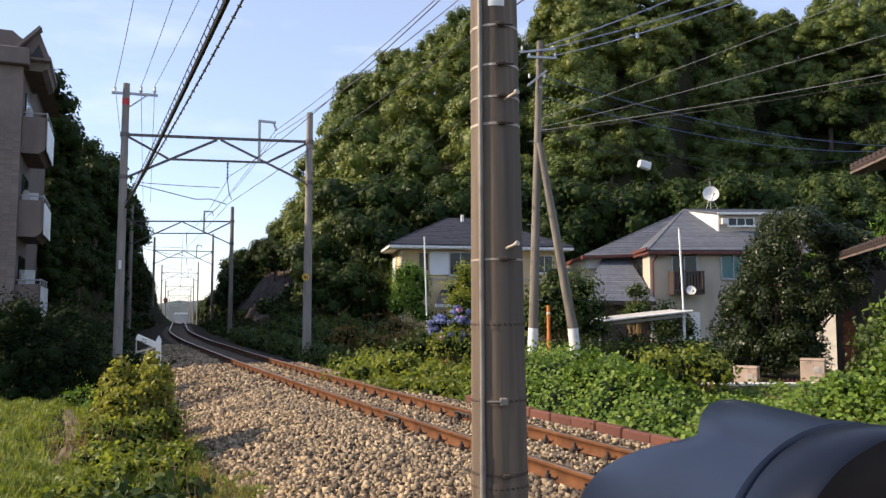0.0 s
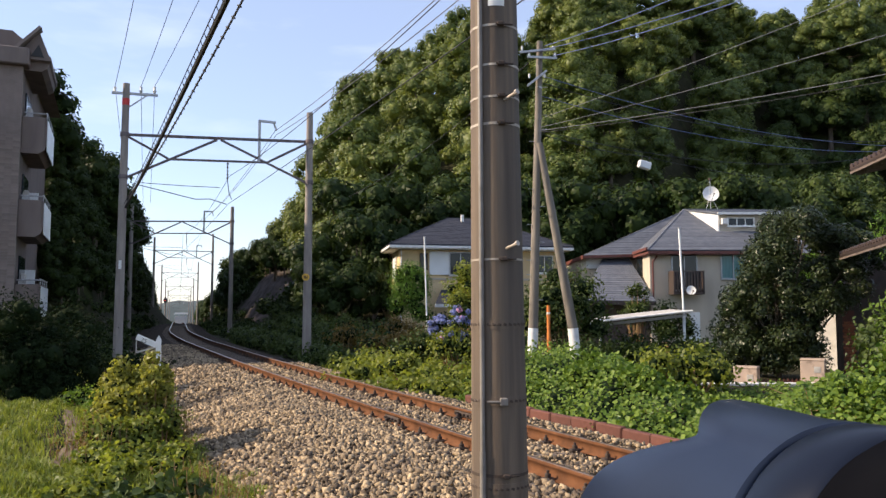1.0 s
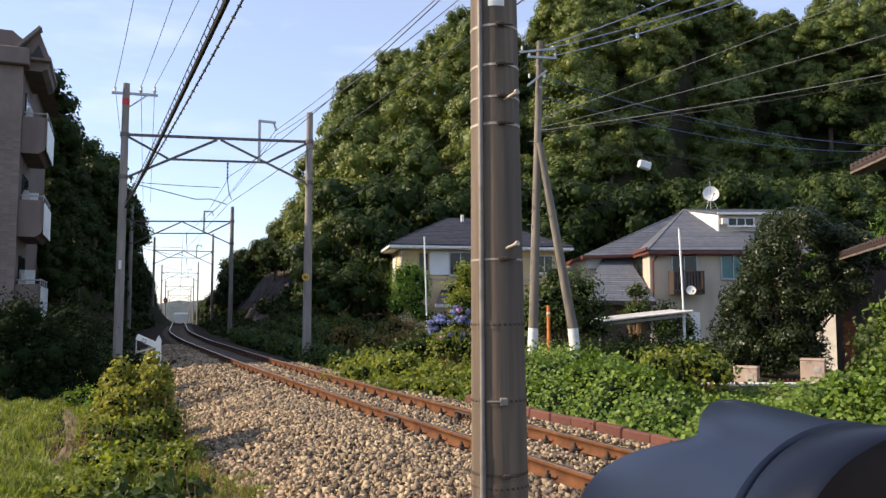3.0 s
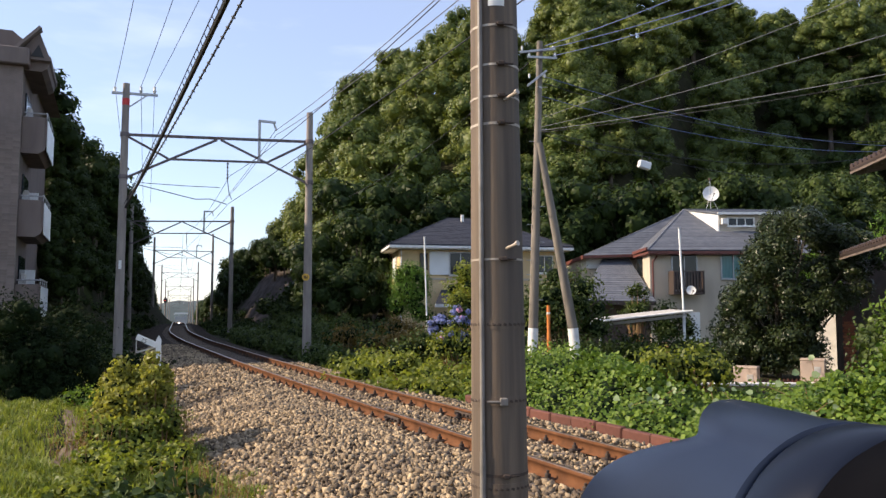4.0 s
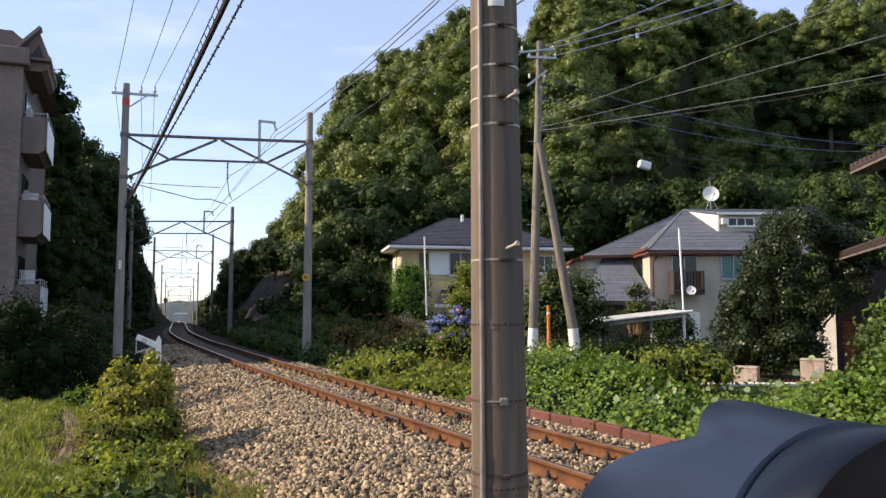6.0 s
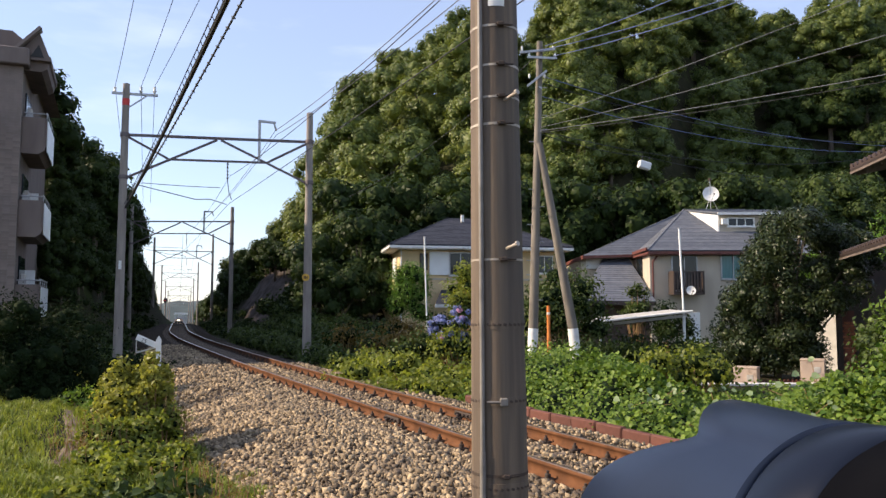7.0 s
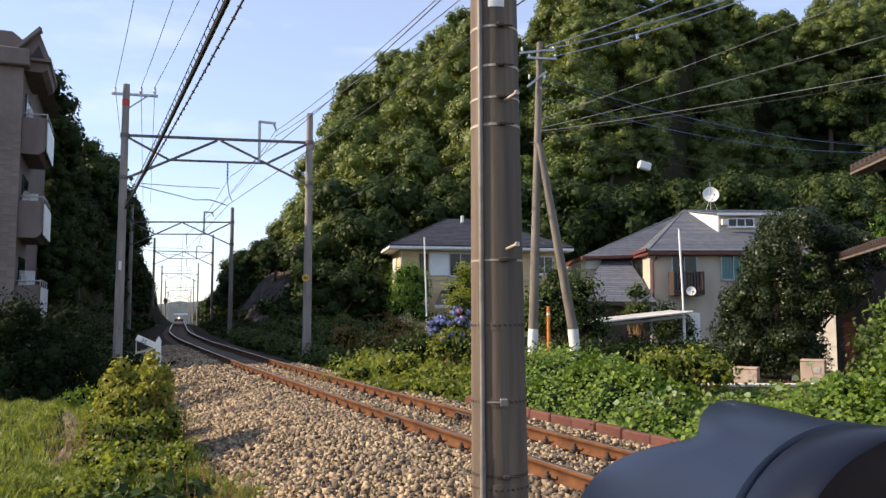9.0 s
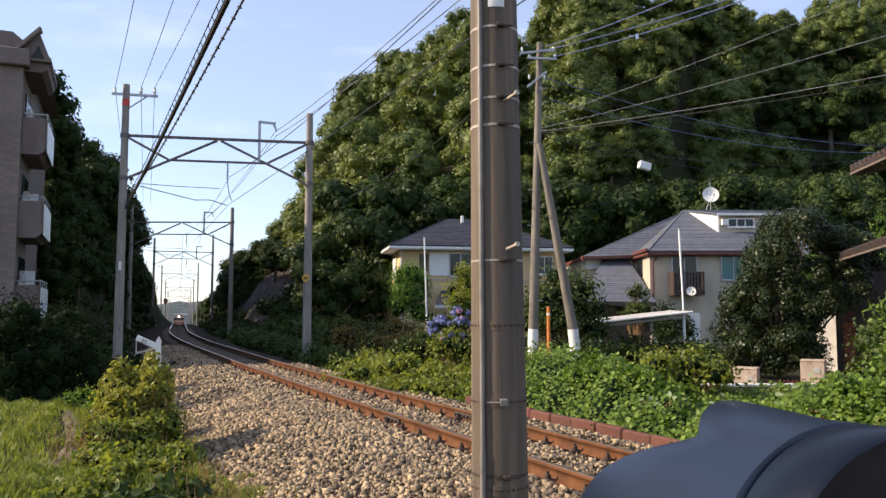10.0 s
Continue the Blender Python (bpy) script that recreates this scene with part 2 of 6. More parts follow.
# ---------------------------------------------------------------- mesh helpers
class Mesher:
    """Collects vertices and faces of one mesh."""

    def __init__(self):
        self.v, self.f = [], []

    def add(self, verts, faces):
        o = len(self.v)
        self.v.extend([tuple(p) for p in verts])
        self.f.extend([tuple(i + o for i in q) for q in faces])
        return self

    def box(self, c, s, m=None, bevel=0.0):
        hx, hy, hz = s[0] / 2, s[1] / 2, s[2] / 2
        if bevel:
            b = min(bevel, hx * 0.9, hy * 0.9, hz * 0.9)
            pts = [(x * (hx - (b if k != 0 else 0)), y * (hy - (b if k != 1 else 0)), z * (hz - (b if k != 2 else 0)))
                   for x in (-1, 1) for y in (-1, 1) for z in (-1, 1) for k in range(3)]
            bm = bmesh.new()
            for p in pts:
                bm.verts.new(p)
            bmesh.ops.convex_hull(bm, input=bm.verts)
            bm.verts.index_update()
            v = [p.co.copy() for p in bm.verts]
            f = [[p.index for p in q.verts] for q in bm.faces]
            bm.free()
        else:
            v = [Vector((x * hx, y * hy, z * hz)) for x in (-1, 1) for y in (-1, 1) for z in (-1, 1)]
            f = [(0, 1, 3, 2), (4, 6, 7, 5), (0, 4, 5, 1), (2, 3, 7, 6), (0, 2, 6, 4), (1, 5, 7, 3)]
        m = m or Matrix()
        return self.add([m @ (Vector(c) + p) for p in v], f)

    def tube(self, path, radii, n=8, caps=True):
        path = [Vector(p) for p in path]
        if not hasattr(radii, "__len__"):
            radii = [radii] * len(path)
        radii = [float(x) for x in radii]
        o = len(self.v)
        side = None
        for i, p in enumerate(path):
            t = (path[min(i + 1, len(path) - 1)] - path[max(i - 1, 0)]).normalized()
            if side is None:
                side = t.cross(Vector((0, 0, 1)) if abs(t.z) < 0.9 else Vector((1, 0, 0))).normalized()
            side = (side - t * side.dot(t)).normalized()
            up = t.cross(side)
            for k in range(n):
                a = 2 * math.pi * k / n
                self.v.append(tuple(p + radii[i] * (math.cos(a) * side + math.sin(a) * up)))
        for i in range(len(path) - 1):
            for k in range(n):
                a, b = o + i * n + k, o + i * n + (k + 1) % n
                self.f.append((a, b, b + n, a + n))
        if caps:
            self.f.append(tuple(o + k for k in reversed(range(n))))
            self.f.append(tuple(o + (len(path) - 1) * n + k for k in range(n)))
        return self

    def bar(self, a, b, w, h):
        """A square bar from a to b."""
        a, b = Vector(a), Vector(b)
        d = b - a
        m = Matrix.Translation((a + b) / 2) @ d.to_track_quat("X", "Z").to_matrix().to_4x4()
        return self.box((0, 0, 0), (d.length, w, h), m)

    def prism(self, outline, depth, m=None):
        """An outline in x, z, drawn out along y from 0 to depth."""
        k = len(outline)
        m = m or Matrix()
        v = [m @ Vector((x, 0, z)) for x, z in outline] + [m @ Vector((x, depth, z)) for x, z in outline]
        f = [tuple(range(k)), tuple(reversed(range(k, 2 * k)))] + [(i, k + i, k + (i + 1) % k, (i + 1) % k) for i in range(k)]
        return self.add(v, f)

    def mesh(self, name, mat, smooth=False):
        me = bpy.data.meshes.new(name)
        me.from_pydata(self.v, [], self.f)
        bm = bmesh.new()
        bm.from_mesh(me)
        bmesh.ops.recalc_face_normals(bm, faces=bm.faces)
        bm.to_mesh(me)
        bm.free()
        if smooth:
            me.polygons.foreach_set("use_smooth", [True] * len(me.polygons))
            me.set_sharp_from_angle(angle=radians(40))
        me.materials.append(M[mat])
        return me


def fast_mesh(name, verts, faces, mat, smooth=False):
    """Large meshes of faces with the same number of corners, from arrays."""
    me = bpy.data.meshes.new(name)
    k = faces.shape[1]
    me.vertices.add(len(verts))
    me.vertices.foreach_set("co", np.asarray(verts, np.float32).ravel())
    me.loops.add(faces.size)
    me.loops.foreach_set("vertex_index", faces.astype(np.int32).ravel())
    me.polygons.add(len(faces))
    me.polygons.foreach_set("loop_start", np.arange(0, faces.size, k, dtype=np.int32))
    if smooth:
        me.polygons.foreach_set("use_smooth", np.ones(len(faces), bool))
    me.update(calc_edges=True)
    me.materials.append(M[mat])
    return me


def part(name, mesher, mat, parent, label="", smooth=False, m=None):
    data = mesher.mesh(name, mat, smooth) if hasattr(mesher, "mesh") else mesher
    ob = new(name, data)
    ob.parent = parent
    if m is not None:
        ob.matrix_basis = m
    return tagged(ob, label)


def thing(name, label, category, m=None, group="", kind=""):
    ob = new(name)
    ob.empty_display_size = 0.2
    if m is not None:
        ob.matrix_basis = m
    return tagged(ob, label, category, group, kind)


def unit(v):
    return v / np.maximum(np.linalg.norm(v, axis=1, keepdims=True), 1e-6)


def leaves(points, normals, size, rng, width=0.55, spread=0.7, shape="leaf"):
    """Leaf blades at points: a kite of four corners each, or a broad six-cornered leaf. Returns vertices, faces."""
    n = len(points)
    nor = unit(normals + rng.normal(0, spread, (n, 3)))
    a = unit(np.cross(nor, rng.normal(0, 1, (n, 3))))
    b = np.cross(nor, a)
    s = (size * rng.uniform(0.65, 1.35, n))[:, None]
    if shape == "leaf":
        v = np.stack([points - a * s * 0.5, points + b * s * width * 0.5 + nor * s * 0.08, points + a * s * 0.5, points - b * s * width * 0.5 + nor * s * 0.08], 1)
        f = np.arange(n * 4).reshape(n, 4)
    else:
        lift = nor * s * 0.1
        v = np.stack([points - a * s * 0.42, points - a * s * 0.25 + b * s * 0.42 + lift, points + a * s * 0.15 + b * s * 0.4 + lift, points + a * s * 0.55 - lift,
                      points + a * s * 0.15 - b * s * 0.4 + lift, points - a * s * 0.25 - b * s * 0.42 + lift], 1)
        i = np.arange(n)[:, None] * 6
        f = np.concatenate([i + np.array([[0, 1, 2, 3]]), i + np.array([[0, 3, 4, 5]])])
    return v.reshape(-1, 3), f


def ball_points(n, centre, radius, rng, low=-0.5, shell=0.25):
    d = unit(rng.normal(0, 1, (int(n * 1.8), 3)))
    d = d[d[:, 2] > low][:n]
    r = radius * (1 - shell * rng.random((len(d), 1)) ** 1.5)
    return np.asarray(centre) + d * r, d


def ico(sub=1):
    bm = bmesh.new()
    bmesh.ops.create_icosphere(bm, subdivisions=sub, radius=1)
    v = np.array([p.co[:] for p in bm.verts])
    f = np.array([[q.index for q in p.verts] for p in bm.faces])
    bm.free()
    return v, f


ICO1 = ico(1)
# ---------------------------------------------------------------- the line of the track
STEP = 1.0
T0, T1 = Vector((-0.4123, 0.911, 0)), Vector((-0.3156, 0.9489, 0))
BEND = Vector((-14.2, 42.7, 0))


def centre_line():
    """Straight, an easy right-hand bend, straight again: points a metre apart, with gentle grades."""
    a, b = BEND - T0 * 11, BEND + T1 * 11
    pts = [a - T0 * k for k in range(64, 0, -1)]
    for k in range(23):
        u = k / 22
        pts.append(a * (1 - u) ** 2 + BEND * 2 * u * (1 - u) + b * u * u)
    pts += [b + T1 * k for k in range(1, 420)]
    p = np.array([q[:] for q in pts])
    z = np.interp(p[:, 1], [-60, 20, 45, 70, 90, 120, 220, 336, 480], [0.11, 0.10, 0.47, 0.62, 0.6, 0.25, -2.2, -5.6, -10.0])
    z = np.convolve(np.pad(z, 8, mode="edge"), np.ones(17) / 17, "valid")
    p[:, 2] = z
    return p


LINE = centre_line()
TAN = unit(np.gradient(LINE, axis=0) * np.array([1, 1, 0]))
RIGHT = np.stack([TAN[:, 1], -TAN[:, 0], np.zeros(len(TAN))], 1)


def on_line(y, d=0.0, z=0.0):
    """The place beside the track where the line passes depth y, d metres to its right, z above the rails."""
    i = int(np.argmin(np.abs(LINE[:, 1] - y)))
    return Vector(LINE[i] + RIGHT[i] * d + np.array([0, 0, z]))


def heading(y):
    i = int(np.argmin(np.abs(LINE[:, 1] - y)))
    return math.degrees(math.atan2(TAN[i][1], TAN[i][0])) - 90


def track_coords(x, y):
    """Index of the nearest point of the line and the signed distance to its right, for arrays."""
    idx = np.zeros(x.shape, int)
    dist = np.zeros(x.shape)
    for s in range(0, len(x), 4000):
        dx = x[s:s + 4000, None] - LINE[None, :, 0]
        dy = y[s:s + 4000, None] - LINE[None, :, 1]
        i = np.argmin(dx * dx + dy * dy, 1)
        idx[s:s + 4000] = i
        k = np.arange(len(i))
        dist[s:s + 4000] = dx[k, i] * RIGHT[i, 0] + dy[k, i] * RIGHT[i, 1]
    return idx, dist


def smooth(a, b, x):
    t = np.clip((x - a) / (b - a), 0, 1)
    return t * t * (3 - 2 * t)


def ground_height(x, y):
    x, y = np.asarray(x, float), np.asarray(y, float)
    i, d = track_coords(x, y)
    zt = LINE[i, 2]
    base = zt - 0.55 + 0.10 * np.sin(x * 0.7) * np.sin(y * 0.5 + 1) * smooth(2.6, 4.5, np.abs(d))
    base += 0.25 * smooth(-3, -6, d) * smooth(6, 9, y)
    # verge on the far side of the line and the raised gardens behind it
    base += 0.25 * smooth(3.0, 5.5, d) * smooth(5, 10, y)
    far = smooth(44, 56, y)
    # wooded hill to the right
    u = x / np.maximum(y, 1)
    ridge = np.interp(u, [-0.31, -0.285, -0.25, -0.215, -0.195, -0.13, -0.07, 0.03, 0.115, 0.155, 0.28, 0.39, 0.47, 0.65, 1.2],
                      [0.0, 0.005, 0.02, 0.035, 0.06, 0.195, 0.262, 0.325, 0.265, 0.36, 0.38, 0.34, 0.35, 0.385, 0.3])
    # a hollow in the hillside behind the neighbouring house
    hollow = smooth(0.2, 0.42, u)
    foot, crest = 46 + 15 * hollow, 84 + 12 * hollow
    rise = smooth(0, 1, (np.minimum(y, crest) - foot) / (crest - foot)) * (1 - 0.6 * smooth(100, 260, y))
    hill = ridge * (82 + 11 * hollow) * rise * smooth(3.0, 9.0, d)
    bank = (2.4 + 2.2 * smooth(50, 64, y)) * smooth(3.3, 7.8, d) * smooth(40, 52, y) * (1 - smooth(84, 108, y))
    # wooded bank to the left
    left = 8.0 * smooth(-3.1, -6.4, d) * smooth(31, 40, y) * (1 - 0.85 * smooth(108, 140, y))
    return base + np.maximum(hill, bank) + left


def lin(*stretches):
    return np.unique(np.concatenate([np.arange(a, b, s) for a, b, s in stretches]))


gx = lin((-1500, -120, 60), (-120, -30, 4), (-30, 30, 0.6), (30, 110, 3), (110, 1501, 60))
gy = lin((-600, -40, 50), (-40, 0, 4), (0, 60, 0.6), (60, 130, 2), (130, 520, 15), (520, 3001, 120))
GX, GY = np.meshgrid(gx, gy)
fx, fy = GX.ravel(), GY.ravel()
gz = ground_height(fx, fy)
nx = len(gx)
q = (np.arange(len(gy) - 1)[:, None] * nx + np.arange(nx - 1)[None, :]).ravel()
ground = new("ground", fast_mesh("ground", np.stack([fx, fy, gz], 1), np.stack([q, q + 1, q + nx + 1, q + nx], 1), "soil", True))
tagged(ground, "dark soil ground under grass, gardens and woods", "ground", kind="structure")


def height(x, y):
    return float(ground_height(np.array([x]), np.array([y]))[0])


# ---------------------------------------------------------------- ballast bed, rails, sleepers
NEAR = LINE[:330]
NR = RIGHT[:330]


def sweep(profile, name, mat, closed=True, line=None, right=None, smooth_faces=False):
    line, right = (NEAR, NR) if line is None else (line, right)
    k = len(profile)
    v = np.concatenate([[p + r * a + np.array([0, 0, b]) for a, b in profile] for p, r in zip(line, right)])
    fs = []
    for i in range(len(line) - 1):
        for j in range(k if closed else k - 1):
            a, b = i * k + j, i * k + (j + 1) % k
            fs.append((a, b, b + k, a + k))
    return fast_mesh(name, v, np.array(fs), mat, smooth_faces)


bed_profile = [(-3.5, -0.75), (-3.05, -0.52), (-2.2, -0.30), (-1.55, -0.17), (-1.1, -0.165), (0, -0.17), (1.1, -0.165), (1.5, -0.17), (1.95, -0.3), (2.3, -0.7)]
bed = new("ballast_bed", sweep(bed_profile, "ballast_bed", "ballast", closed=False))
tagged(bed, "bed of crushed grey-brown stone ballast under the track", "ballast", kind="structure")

track = thing("railway_track", "single narrow-gauge railway track with rust-brown rails on stone ballast", "railway track", kind="structure")
rail_profile = [(-0.062, -0.153), (-0.062, -0.142), (-0.012, -0.125), (-0.009, -0.05), (-0.032, -0.038), (-0.032, -0.004), (0.032, -0.004), (0.032, -0.038), (0.009, -0.05), (0.012, -0.125), (0.062, -0.142), (0.062, -0.153)]
top_profile = [(-0.029, -0.006), (-0.027, 0.0), (0.027, 0.0), (0.029, -0.006)]
for side in (-0.5655, 0.5655):
    r = part("rail", sweep([(a + side, b) for a, b in rail_profile], "rail", "rail"), None, track)
    part("running_surface", sweep([(a + side, b) for a, b in top_profile], "running_surface", "railtop"), None, r, "worn bright rail head")
sl = Mesher().box((0, 0, 0), (2.0, 0.2, 0.16), bevel=0.025).mesh("sleeper", "sleeper")
fa = Mesher().box((0, 0, 0.0), (0.13, 0.085, 0.035), bevel=0.01).box((0, 0, 0.035), (0.05, 0.05, 0.05), bevel=0.01)
fa.tube([(0, 0, 0.03), (0, 0, 0.085)], 0.014, 6)
fa = fa.mesh("rail_clip", "iron")
i0 = int(np.argmin(np.abs(LINE[:, 1] - 4.0)))
acc = np.concatenate([[0], np.cumsum(np.linalg.norm(np.diff(LINE, axis=0), axis=1))])
for k in range(120):
    s = acc[i0] + k * 0.62
    c = Vector([np.interp(s, acc, LINE[:, j]) for j in range(3)])
    m = Matrix.Translation((c.x, c.y, c.z - 0.235)) @ pose(0, 0, 0, 0, 0, heading(c.y))
    o = part("sleeper", sl, None, track, m=m)
    if k < 60:
        for d in (-0.5655 - 0.095, -0.5655 + 0.095, 0.5655 - 0.095, 0.5655 + 0.095):
            part("rail_clip", fa, None, o, m=pose(d, 0, 0.1))
# a bolted joint on the nearer rail
jb = Mesher().box((0, 0, -0.085), (0.05, 0.56, 0.075), bevel=0.01)
for y in (-0.2, -0.07, 0.07, 0.2):
    jb.tube([(-0.06, y, -0.085), (0.05, y, -0.085)], 0.018, 6)
for y, d in ((12.1, -0.59), (11.3, 0.54)):
    p = on_line(y, d)
    part("joint_bar", jb, "iron", track, "dark bolted fishplate", m=Matrix.Translation(p) @ pose(0, 0, 0, 0, 0, heading(y)))

# loose ballast stones: chipped eight-cornered lumps
CHIP = (np.array([(x, y, z) for x in (-0.72, 0.72) for y in (-0.72, 0.72) for z in (-0.72, 0.72)]),
        np.array([(0, 1, 3), (0, 3, 2), (4, 6, 7), (4, 7, 5), (0, 4, 5), (0, 5, 1), (2, 3, 7), (2, 7, 6), (0, 2, 6), (0, 6, 4), (1, 5, 7), (1, 7, 3)]))
rng = np.random.default_rng(4)
pa = np.array(bed_profile)


def stones(n, s_lo, s_hi, d_lo, d_hi, size, rng):
    s = acc[i0] + rng.uniform(s_lo, s_hi, n)
    d = rng.uniform(d_lo, d_hi, n)
    keep = (np.abs(np.abs(d) - 0.5655) > 0.085)
    s, d = s[keep], d[keep]
    n = len(s)
    c = np.stack([np.interp(s, acc, LINE[:, j]) + d * np.interp(s, acc, RIGHT[:, j]) for j in range(3)], 1)
    c[:, 2] += np.interp(d, pa[:, 0], pa[:, 1]) + rng.uniform(-0.006, 0.02, n)
    v, f = CHIP
    sc = size * rng.uniform(0.45, 1.6, (n, 1, 1)) * rng.uniform(0.4, 1.35, (n, 1, 3))
    dv = v[None] * (1 + rng.uniform(-0.45, 0.35, (n, len(v), 1))) * sc
    a = rng.uniform(0, 6.28, (n, 1))
    b = rng.uniform(-0.7, 0.7, (n, 1))
    x, y, z = dv[..., 0], dv[..., 1], dv[..., 2]
    y, z = y * np.cos(b) - z * np.sin(b), y * np.sin(b) + z * np.cos(b)
    x, y = x * np.cos(a) - y * np.sin(a), x * np.sin(a) + y * np.cos(a)
    vv = np.stack([x, y, z], 2) + c[:, None]
    ff = f[None] + (np.arange(n) * len(v))[:, None, None]
    return vv.reshape(-1, 3), ff.reshape(-1, 3)


def joined(chunks):
    v, f, o = [], [], 0
    for a, b in chunks:
        v.append(a)
        f.append(b + o)
        o += len(a)
    return np.concatenate(v), np.concatenate(f)


sv, sf = joined([stones(19000, 1.8, 14, -3.3, -0.64, 0.0255, rng), stones(8000, 14, 34, -3.3, -0.64, 0.033, rng),
                 stones(7500, 0.8, 22, -0.48, 0.48, 0.023, rng), stones(7000, 0.8, 22, 0.64, 2.1, 0.025, rng)])
o = new("ballast_stones", fast_mesh("ballast_stones", sv, sf, "stone"))
tagged(o, "loose pale grey and brown crushed ballast stones", "gravel", kind="stuff")

# rust-red edging blocks beyond the track
edge = thing("track_edging", "row of rust-red edging blocks beside the ballast", "kerb", kind="structure")
kb = Mesher().box((0, 0, 0), (0.11, 0.585, 0.26), bevel=0.018).mesh("edging_block", "kerb")
for k in range(12):
    s = acc[i0] + 4.0 + k * 0.6
    c = Vector([np.interp(s, acc, LINE[:, j]) for j in range(3)])
    h = heading(c.y)
    part("edging_block", kb, None, edge, m=Matrix.Translation((c.x, c.y, c.z - 0.245)) @ pose(0, 0, 0, 0, 0, h) @ pose(2.02 + 0.01 * math.sin(k * 2.3), 0, 0.012 * math.sin(k * 1.7), 0, 2 * math.sin(k), 0.8 * math.sin(k * 3.1)))
# ---------------------------------------------------------------- concrete mast beside the camera
def near_pole():
    t = thing("concrete_pole", "weathered brown concrete line pole with bands and a conduit", "pole", pose(0.39, 5.5, 0, 0, -0.44, 0))
    rad = lambda z: 0.193 - 0.0079 * (z - 0.2)
    zs = [-0.9 + 0.3 * k for k in range(28)]
    part("shaft", Mesher().tube([(0, 0, z) for z in zs], [rad(z) for z in zs], 40), "pole", t, smooth=True)
    # pale clamp rings, each with its small lug
    for z, h, mat in ((3.51, 0.008, "strip"), (3.23, 0.008, "strip"), (3.005, 0.007, "strip"), (2.815, 0.009, "strip"), (1.88, 0.007, "strip"), (0.445, 0.01, "iron")):
        r = rad(z) + 0.003
        b = part("band", Mesher().tube([(0, 0, z - h), (0, 0, z + h)], r, 40), mat, t, smooth=True)
        lug = Mesher().box((0.035, -r - 0.012, z), (0.05, 0.03, 0.03), bevel=0.006)
        lug.tube([(0.0, -r - 0.02, z), (0.12, -r + 0.015, z)], 0.007, 6)
        part("clamp_bolt", lug, "iron", b)
    # perforated steel bands
    for z, h, mat in ((1.44, 0.03, "strip"), (0.93, 0.03, "conduit"), (0.36, 0.035, "strip")):
        r = rad(z) + 0.004
        b = part("perforated_band", Mesher().tube([(0, 0, z - h), (0, 0, z + h)], r, 40), "pole", t, "steel strapping band with punched slots", smooth=True)
        slot = Mesher().box((0, 0, 0), (0.024, 0.006, 0.016), bevel=0.002).mesh("slot", "iron")
        for k in range(15):
            a = radians(-170 + k * 11.4)
            part("slot", slot, None, b, m=Matrix.Translation((r * math.cos(a), r * math.sin(a), z)) @ pose(0, 0, 0, 0, 18, math.degrees(a) + 90))
        if mat == "conduit":
            lug = Mesher().box((0.02, -r - 0.014, z), (0.055, 0.028, 0.055), bevel=0.008).tube([(-0.09, -r - 0.012, z), (0.02, -r - 0.02, z)], 0.009, 8)
            part("buckle", lug, "conduit", b, "galvanised band buckle")
    # step bolts
    for z, ln in ((2.99, 0.1), (1.965, 0.085)):
        r = rad(z)
        bolt = Mesher().tube([(0.055, -r + 0.01, z - 0.012), (0.055 + ln * 0.75, -r - ln, z + 0.012)], 0.011, 8)
        bolt.tube([(0.055 + ln * 0.72, -r - ln * 0.98, z + 0.011), (0.055 + ln * 0.8, -r - ln * 1.08, z + 0.014)], 0.019, 8)
        part("step_bolt", bolt, "strip", t, "pale steel step bolt", smooth=True)
    # conduit
    a = radians(-126)
    pts = [((rad(z) + 0.016) * math.cos(a), (rad(z) + 0.016) * math.sin(a), z) for z in zs if z > 0.4]
    c = part("conduit", Mesher().tube(pts, 0.0165, 12), "conduit", t, "grey conduit pipe strapped to the pole", smooth=True)
    low = [((rad(z) + 0.016) * math.cos(a), (rad(z) + 0.016) * math.sin(a), z) for z in zs if z < 0.75]
    part("lower_conduit", Mesher().tube(low, 0.021, 12), "conduit", c, smooth=True)
    r = rad(3.7)
    pl = Mesher()
    for k in range(6):
        a0, a1 = radians(-107 + k * 6.5), radians(-100.5 + k * 6.5)
        p = [((r + 0.004) * math.cos(x), (r + 0.004) * math.sin(x)) for x in (a0, a1)]
        q2 = [((r + 0.001) * math.cos(x), (r + 0.001) * math.sin(x)) for x in (a0, a1)]
        v = [(x, y, z) for z in (3.645, 3.8) for x, y in (*p, *reversed(q2))]
        pl.add(v, [(0, 1, 2, 3), (7, 6, 5, 4), (0, 4, 5, 1), (1, 5, 6, 2), (2, 6, 7, 3), (3, 7, 4, 0)])
    part("number_plate", pl, "white", t, "white plate on the pole")
    return t


near_pole()


# ---------------------------------------------------------------- portal masts over the track
def insulator(a, b, r=0.045, n=5):
    a, b = Vector(a), Vector(b)
    ms = Mesher().tube([a, b], r * 0.3, 6)
    for k in range(n):
        c = a.lerp(b, (k + 0.5) / n)
        d = (b - a).normalized() * r * 0.35
        ms.tube([c - d, c + d], [r, r * 0.55], 10)
    return ms


